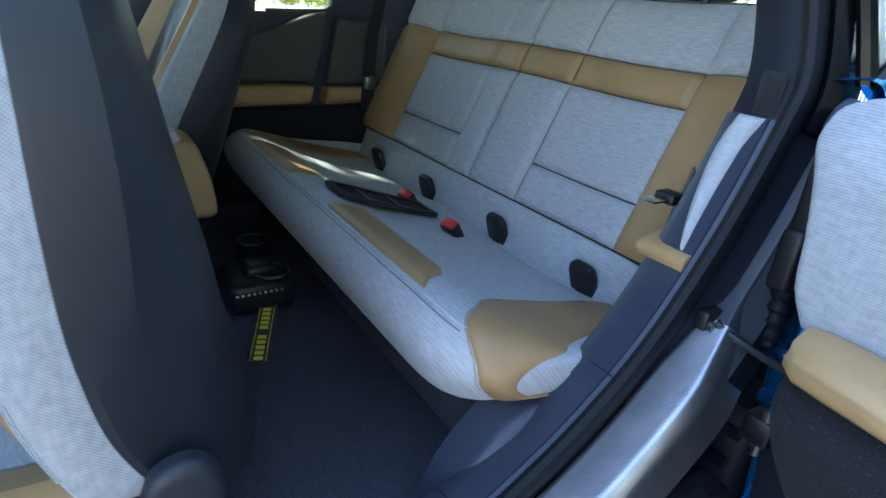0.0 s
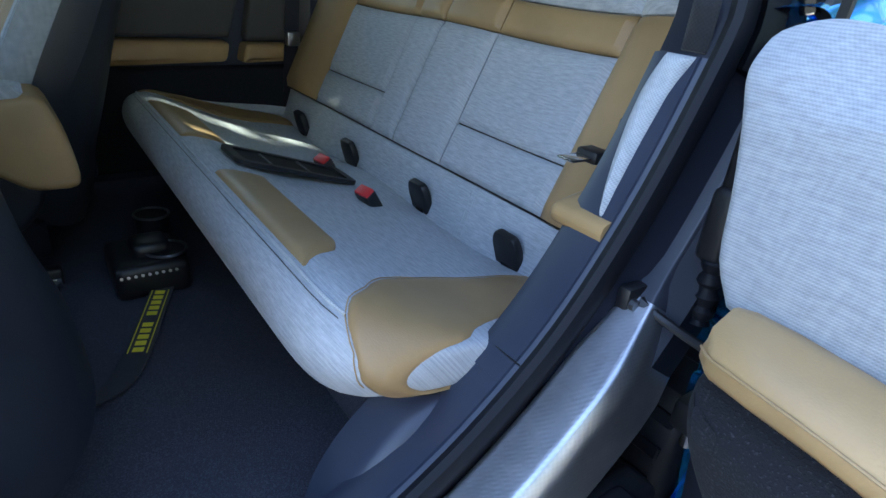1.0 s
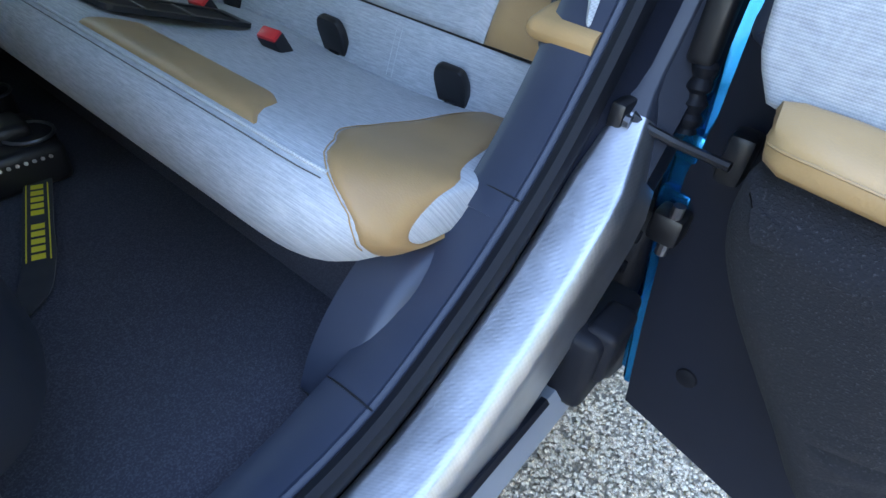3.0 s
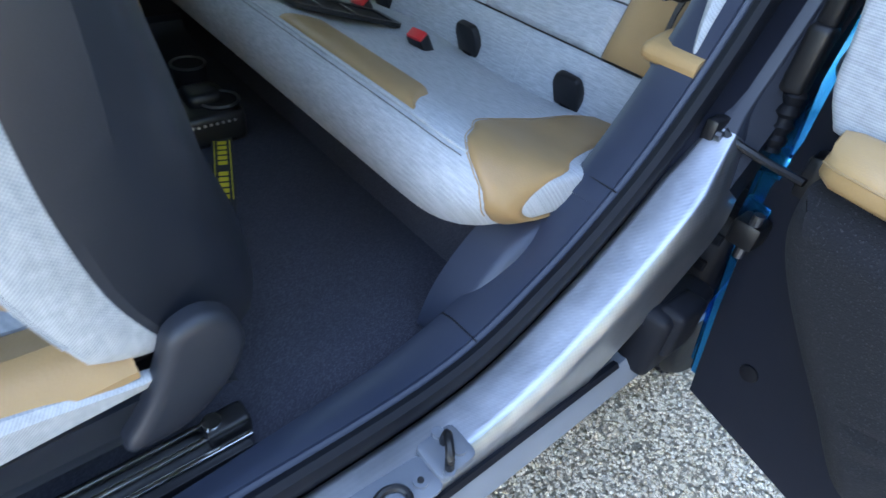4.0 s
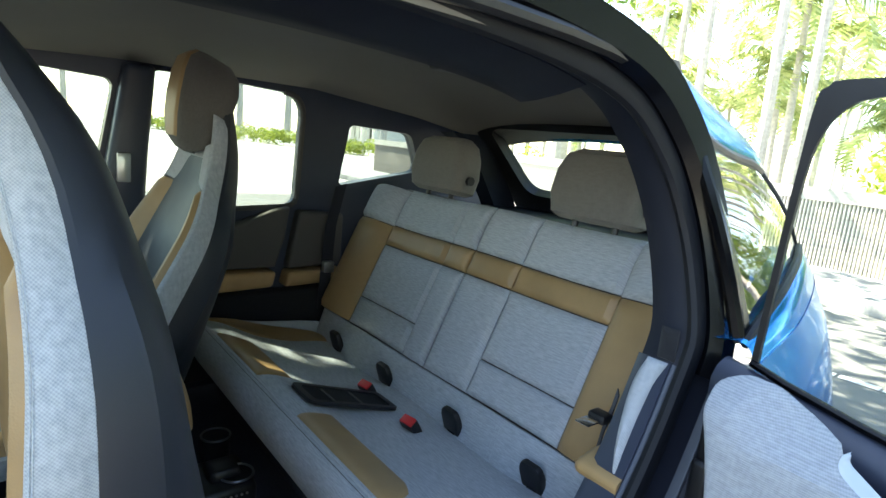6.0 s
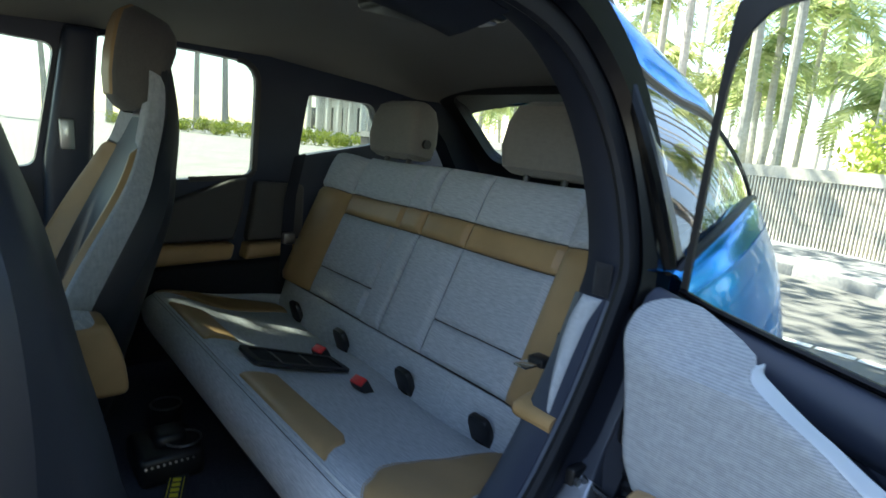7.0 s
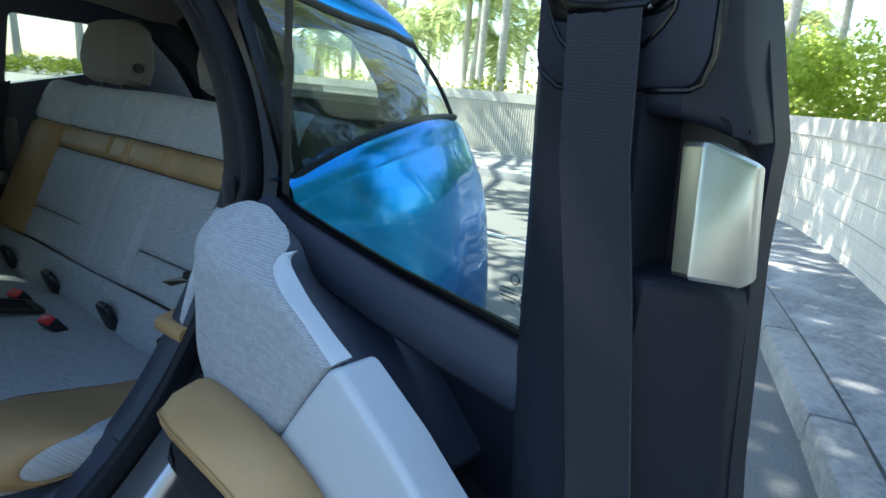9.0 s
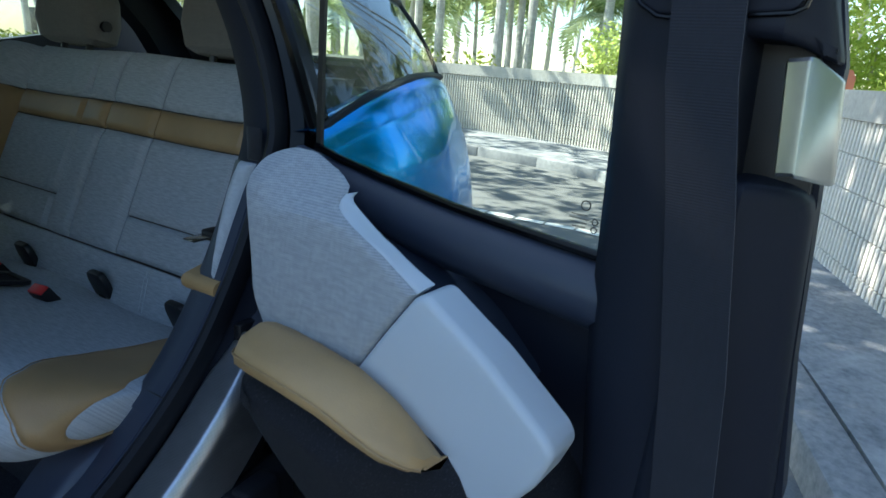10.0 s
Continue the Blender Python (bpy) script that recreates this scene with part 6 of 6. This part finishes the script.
part("strap_arm", tube([(-0.115, -0.742, 0.713), (-0.112, -0.765, 0.708), (-0.112, -0.80, 0.704), (-0.12, -0.855, 0.705)], lambda s: 0.010 - 0.0045 * min(1.0, s * 3), 8), BLACK, car, "black check-strap arm")
part("strap_box", box(-0.075, -0.035, -0.865, -0.835, 0.66, 0.72, 0.008), BLACK, car, "black check-strap housing")
part("cable_bellows", tube([(-0.066 + 0.0004 * k, -0.790 + 0.0005 * k, 0.700 + 0.0055 * k) for k in range(15)], lambda s: 0.012 + 0.0025 * math.sin(s * 62), 12), RUBBER, car, "ribbed black cable bellows")
part("cable_plug", box(-0.074, -0.044, -0.792, -0.762, 0.772, 0.855, 0.008, 3), BLACK, car, "black cable plug")
part("cable_cap", box(-0.064, -0.040, -0.788, -0.764, 0.85, 0.95, 0.006, 3), BLACK, car, "black cable boot")
for z in (0.56, 0.93):
    hg = part("hinge", box(-0.050, -0.005, -0.828, -0.785, z - 0.022, z + 0.022, 0.008), BLACK, car, "black door hinge")
    part("hinge_pin", tube([(-0.04, -0.812, z - 0.038), (-0.04, -0.812, z + 0.038)], 0.008, 10), STEEL, hg, "steel hinge pin")
cb = part("catch_box", box(-0.238, -0.105, -0.830, -0.775, 0.385, 0.505, 0.014, 3), RUBBER, car, "dark moulded plastic catch box")
part("catch_step", box(-0.220, -0.150, -0.840, -0.80, 0.430, 0.512, 0.010, 3), RUBBER, cb)
plate = part("striker_plate", pad(rounded([(-0.72, -0.803), (-0.592, -0.806), (-0.588, -0.758), (-0.715, -0.752)], 0.012, 3), 0.004, 0.002, 2, Matrix.Translation((0, 0, 0.4505))), STRIKER_GREY, car, "slate-grey striker mounting plate")
catch = part("striker_base", pad(rounded([(-0.594, -0.801), (-0.540, -0.799), (-0.540, -0.750), (-0.594, -0.750)], 0.010, 3), 0.010, 0.003, 2, Matrix.Translation((0, 0, 0.4505))), STRIKER_GREY, plate, "slate-grey striker base")
part("striker", tube(curve_points([(-0.564, -0.766, 0.455), (-0.564, -0.768, 0.480), (-0.572, -0.780, 0.490), (-0.580, -0.793, 0.480), (-0.580, -0.795, 0.455)], 4), 0.0055, 8), BLACK, catch, "black striker loop")
for xx, yy, r in ((-0.563, -0.754, 0.0075), (-0.556, -0.784, 0.0075), (-0.582, -0.797, 0.007)):
    part("bolt_head", tube([(xx, yy, 0.458), (xx, yy, 0.465)], r, 10), STRIKER_GREY, catch, "dark bolt head")
for xx in (-0.611, -0.693):
    part("plate_bolt", tube([(xx, -0.785, 0.453), (xx, -0.785, 0.458)], 0.0085, 14), STRIKER_GREY, plate, "dark bolt head")
    part("bolt_socket", tube([(xx, -0.785, 0.457), (xx, -0.785, 0.4595)], 0.004, 8), BLACK, plate, "dark bolt socket")
part("latch_hole_rim", tube([(-0.650 + 0.020 * math.cos(a), -0.788 + 0.016 * math.sin(a), 0.457) for a in (2 * math.pi * k / 24 for k in range(25))], 0.0045, 8), BLACK, plate, "black rubber rim of the latch hole")

# near rear wheel, behind the sill
wheel = []
for r, hw in ((0.20, 0.055), (0.235, 0.065), (0.25, 0.075), (0.31, 0.078), (0.335, 0.072), (0.348, 0.055), (0.35, 0.0), (0.348, -0.055), (0.335, -0.072), (0.31, -0.078), (0.25, -0.075), (0.235, -0.065), (0.20, -0.055)):
    wheel.append([Vector((0.33 + r * math.cos(q), -0.715 + hw, 0.35 + r * math.sin(q))) for q in (2 * math.pi * k / 48 for k in range(48))])
rear_wheel = part("rear_wheel", loft(wheel + wheel[:1], caps=False), RUBBER, car, "black rear tyre", smooth=40)
for k in range(44):
    q = 2 * math.pi * k / 44
    bm = box(-0.010, 0.010, -0.055, 0.055, 0.346, 0.354, 0.002, 1)
    bm.transform(Matrix.Translation((0.33, -0.715, 0.35)) @ Matrix.Rotation(q, 4, 'Y'))
    part("tread_block", bm, RUBBER, rear_wheel)
part("wheel_rim", loft([[Vector((0.33 + r * math.cos(q), y, 0.35 + r * math.sin(q))) for q in (2 * math.pi * k / 32 for k in range(32))] for r, y in ((0.02, -0.73), (0.12, -0.735), (0.19, -0.76), (0.205, -0.775), (0.205, -0.70))], caps=False), STEEL, rear_wheel, "grey alloy wheel rim")

# ---- pads beside the rear seat ----
wedge = [(-0.140, 0.765), (-0.02, 0.766), (-0.02, 0.797), (-0.085, 0.800), (-0.139, 0.789)]
part("arm_wedge", pad(rounded(wedge, 0.012, 3), 0.088, 0.016, 4, Matrix.Translation((0, YC - 0.708, 0)) @ Matrix(((1, 0, 0, 0), (0, 0, 1, 0), (0, 1, 0, 0), (0, 0, 0, 1)))), TAN_DOOR, car, "tan leather side wedge")
PAD_Z = [0.793, 0.822, 0.849, 0.872, 0.895, 0.926, 0.945, 0.972]
PAD_IN = list(zip(PAD_Z, (-0.668, -0.656, -0.648, -0.643, -0.639, -0.637, -0.640, -0.648)))
PAD_OUT = list(zip(PAD_Z, (-0.674, -0.671, -0.670, -0.670, -0.671, -0.673, -0.676, -0.684)))
PAD_X = [(0.78, -0.132), (0.83, -0.104), (0.88, -0.078), (0.93, -0.055), (0.98, -0.038)]


def pillar_face(z, y):
    return Vector((keyed(PAD_X, z) - 0.003, y, z)), Vector((-0.88, 0, 0.47))


part("side_pad", skin(pillar_face, 0.793, 0.972, lambda z: keyed(PAD_OUT, z), lambda z: keyed(PAD_IN, z), 30, 10, 0.009, 0.004, 0.014), CLOTH_PILLAR, car, "pale cloth side pad")
outlet = part("belt_outlet", skin(pillar_face, 0.977, 1.03, lambda z: -0.692, lambda z: -0.662, 8, 8, 0.003, 0.003, 0.008), MESH_BLACK, car, "black perforated belt outlet cover")
# near lap belt with its chrome tongue
part("rear_belt", ribbon([(-0.012, -0.588, 0.875), (-0.012, -0.582, 0.84), (-0.02, -0.575, 0.80), (-0.03, -0.57, 0.72)], (0.6, 0.5, 0.1), 0.012, 0.001), WEB, car, "dark rear seat belt")
tongue = part("belt_tongue", box(-0.098, -0.058, -0.594, -0.566, 0.829, 0.8325, 0.001), CHROME, car, "chrome belt tongue")
part("tongue_grip", box(-0.060, -0.030, -0.598, -0.562, 0.822, 0.840, 0.005, 2), BLACK, tongue, "black tongue grip")
part("far_belt", ribbon([(0.10, 0.70, 1.10), (0.06, 0.685, 0.95), (0.05, 0.68, 0.80), (0.04, 0.67, 0.66)], (1, 0, 0.3), 0.023, 0.001), WEB, car, "dark rear seat belt")
part("far_tongue", box(0.03, 0.07, 0.655, 0.68, 0.79, 0.83, 0.004), STEEL, car, "chrome belt tongue")

# ---- far side panels ----
FARW = Matrix.Translation((0, 0.785, 0)) @ FAR
up = [tuple(p) for p in curve_points([(-0.50, 0.80), (-0.50, 0.85), (-0.42, 0.885), (-0.33, 0.925), (-0.22, 0.965), (-0.13, 1.000), (-0.07, 1.012)], 3)] + [(-0.085, 0.90), (-0.115, 0.80)]
part("far_door_pad", pad(up, 0.05, 0.014, 4, FARW, 0.0), FAR_SHADE_GREY, car, "pale grey cloth door pad, darkened in colour for the cabin shade")
part("far_armrest", pad(rounded([(-0.52, 0.72), (-0.13, 0.735), (-0.118, 0.79), (-0.50, 0.79), ], 0.015, 3), 0.075, 0.016, 4, FARW, 0.0), TAN_DOOR, car, "tan leather door armrest")
part("far_quarter_pad", pad(rounded([(-0.07, 0.79), (0.14, 0.80), (0.14, 0.99), (-0.035, 1.0)], 0.015, 3), 0.05, 0.014, 4, FARW, 0.0), FAR_SHADE_GREY, car, "pale grey quarter panel, darkened in colour for the cabin shade")
part("far_quarter_arm", pad(rounded([(-0.085, 0.73), (0.14, 0.74), (0.14, 0.785), (-0.072, 0.785)], 0.012, 3), 0.07, 0.014, 4, FARW, 0.0), TAN_DOOR, car, "tan leather quarter armrest")
part("far_lower", pad(rounded([(-0.60, 0.42), (0.20, 0.42), (0.20, 0.72), (-0.60, 0.71)], 0.02, 3), 0.045, 0.01, 3, FARW, 0.0), FELT, car, "dark felt lower door panel")
part("window_edge", tube([(p[0], 0.782, p[1]) for p in win_door[9:24]], 0.010, 6), FAR_SHADE_GREY, car, "pale grey window edge trim, darkened in colour for the cabin shade")
part("far_belt_pillar", pad(rounded([(-0.66, 0.42), (-0.50, 0.42), (-0.53, 1.05), (-0.50, 1.42), (-0.58, 1.42), (-0.64, 1.05)], 0.02, 3), 0.07, 0.02, 4, FARW, 0.0), TRIM, car, "blue-black belt pillar")
part("far_release", box(-0.605, -0.57, 0.700, 0.716, 1.085, 1.168, 0.004), SILVER, car, "brushed silver door release")
part("far_front_pad", pad(rounded([(-1.5, 0.86), (-0.70, 0.865), (-0.68, 0.99), (-1.5, 0.97)], 0.01, 3), 0.04, 0.012, 4, FARW, 0.0), FAR_SHADE_GREY, car, "grey front door panel")
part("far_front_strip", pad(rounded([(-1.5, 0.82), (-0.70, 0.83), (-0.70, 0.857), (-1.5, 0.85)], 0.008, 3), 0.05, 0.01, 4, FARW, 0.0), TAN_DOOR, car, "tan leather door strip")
part("far_front_low", pad(rounded([(-1.5, 0.60), (-0.72, 0.60), (-0.72, 0.745), (-1.5, 0.74)], 0.01, 3), 0.05, 0.01, 4, FARW, 0.0), FAR_SHADE_GREY, car, "grey door pocket")

# ---- overhead ----
dome = part("dome_lamp", box(-0.24, -0.02, -0.40, -0.22, 1.415, 1.452, 0.012, 3), BLACK, car, "black overhead lamp housing")
part("lamp_lens", box(-0.13, -0.03, -0.375, -0.33, 1.411, 1.418, 0.003, 2), GREY_PAD, dome, "pale lamp lens")

# ---- front of the cabin ----
for sg in (-1, 1):
    part("front_pillar", tube([(-1.95, YC + sg * 0.74, 0.95), (-1.6, YC + sg * 0.68, 1.22), (-1.25, YC + sg * 0.60, 1.43)], 0.04, 8), TRIM, car, "dark windscreen pillar")
ws = part("windscreen", loft([[Vector((x, YC - hw, z)), Vector((x, YC, z + 0.02)), Vector((x, YC + hw, z))] for x, z, hw in ((-1.95, 0.96, 0.70), (-1.6, 1.22, 0.64), (-1.28, 1.43, 0.57))], wrap=False), PANE_CAR, car, "clear windscreen")
part("front_bonnet", box(-3.0, -1.9, -0.80, 0.84, 0.3, 0.98, 0.12, 4), PAINT, car, "blue bonnet and front end")

# ---- console between the front seats ----
console = thing("centre_console", "low black console tray with pale edge and cup holder", "console", at=Matrix.Translation((-0.95, 0.0, 0.405)))
part("console_body", box(-0.5, 0.16, -0.075, 0.09, 0.0, 0.13, 0.02, 3), BLACK, console)
part("console_edge", box(-0.5, 0.14, -0.082, -0.070, 0.12, 0.15, 0.004), GREY_PAD, console, "pale grey console edge")
part("console_edge", box(-0.5, 0.14, 0.083, 0.096, 0.12, 0.15, 0.004), GREY_PAD, console, "pale grey console edge")
part("cup_holder", tube([(0.02, 0.0, 0.10), (0.02, 0.0, 0.19)], 0.045, 20), TRIM, console, "dark blue cup holder")
part("switch_box", box(-0.2, -0.06, -0.06, 0.06, 0.12, 0.20, 0.012, 3), TRIM, console, "blue-black switch box")
arm_rest = thing("fold_down_armrest", "tan and pale cloth fold-down armrest", "armrest", at=Matrix.Translation((-0.74, 0.075, 0.66)))
part("armrest_top", pad(rounded([(-0.16, 0.148), (-0.01, 0.142), (0.115, 0.15), (-0.01, 0.172), (-0.12, 0.186), (-0.155, 0.17)], 0.02, 3), 0.092, 0.016, 4, FAR, 0.006), CLOTH, arm_rest, "pale cloth armrest top")
part("armrest_side", pad(rounded([(-0.155, 0.110), (-0.04, 0.098), (0.09, 0.0), (0.158, 0.0), (0.152, 0.07), (0.125, 0.15), (-0.01, 0.142), (-0.155, 0.147)], [0.02, 0.05, 0.02, 0.02, 0.04, 0.02, 0.01, 0.01], 3), 0.098, 0.014, 4, FAR, 0.0), TAN, arm_rest, "tan leather armrest body")
part("armrest_base", box(-0.14, 0.07, -0.09, -0.01, 0.02, 0.105, 0.015, 3), BLACK, arm_rest, "black armrest base")

# ---- photographer's gear on the floor ----
gear = thing("photo_camera", "black photo camera with two lenses lying on the floor carpet", "camera", at=Matrix.Translation((-0.50, 0.10, 0.405)))
part("camera_body", box(-0.06, 0.075, -0.07, 0.08, 0.0, 0.07, 0.015, 3), BLACK, gear)
part("pentaprism", box(-0.02, 0.05, -0.03, 0.04, 0.06, 0.095, 0.014, 3), BLACK, gear)
for px, py, r in ((0.04, -0.02, 0.038), (0.05, 0.17, 0.036)):
    ln = part("lens", tube([(px, py, 0.0), (px, py, 0.05), (px, py, 0.075)], r, 20), BLACK, gear, "black lens barrel")
    part("lens_ring", tube([(px + r * math.cos(a), py + r * math.sin(a), 0.076) for a in (2 * math.pi * k / 20 for k in range(21))], 0.003, 6), STEEL, ln, "thin bright lens ring")
for k in range(9):
    part("stud", tube([(-0.05 + 0.012 * k, -0.075, 0.055), (-0.05 + 0.012 * k, -0.078, 0.056)], 0.003, 6), STEEL, gear, "bright metal stud")
strap = thing("camera_strap", "black camera strap with a yellow printed stripe", "strap", at=Matrix.Translation((-0.527, -0.075, 0.408)))
st_path = [Vector(p) for p in curve_points([(0.06, 0.16, 0.010), (0.045, 0.11, 0.012), (0.0, 0.0, 0.012), (-0.035, -0.09, 0.012), (-0.08, -0.16, 0.01), (-0.16, -0.19, 0.015), (-0.24, -0.14, 0.02)], 6)]
part("webbing", ribbon(st_path, (0.93, -0.36, 0), 0.020, 0.0012), WEB, strap)
d_ = (Vector((-0.035, -0.09)) - Vector((0.04, 0.10))).normalized()
for k in range(11):
    c = Vector((0.04, 0.10)).lerp(Vector((-0.035, -0.09)), (k + 0.5) / 11)
    if k == 5:
        continue
    bm = box(-0.0062, 0.0062, -0.0085, 0.0085, 0.0135, 0.0140, 0)
    bm.transform(Matrix.Translation((c.x, c.y, 0)) @ Matrix.Rotation(math.atan2(d_.y, d_.x), 4, 'Z'))
    part("print_bar", bm, YELLOW, strap, "yellow printed bar")
for sgn in (-1, 1):
    off = Vector((-d_.y, d_.x)) * 0.0145 * sgn
    part("edge_stripe", ribbon([(0.04 + off.x, 0.10 + off.y, 0.0138), (-0.035 + off.x, -0.09 + off.y, 0.0138)], (0.93, -0.36, 0), 0.0008, 0.0003), YELLOW, strap, "thin yellow edge stripe")
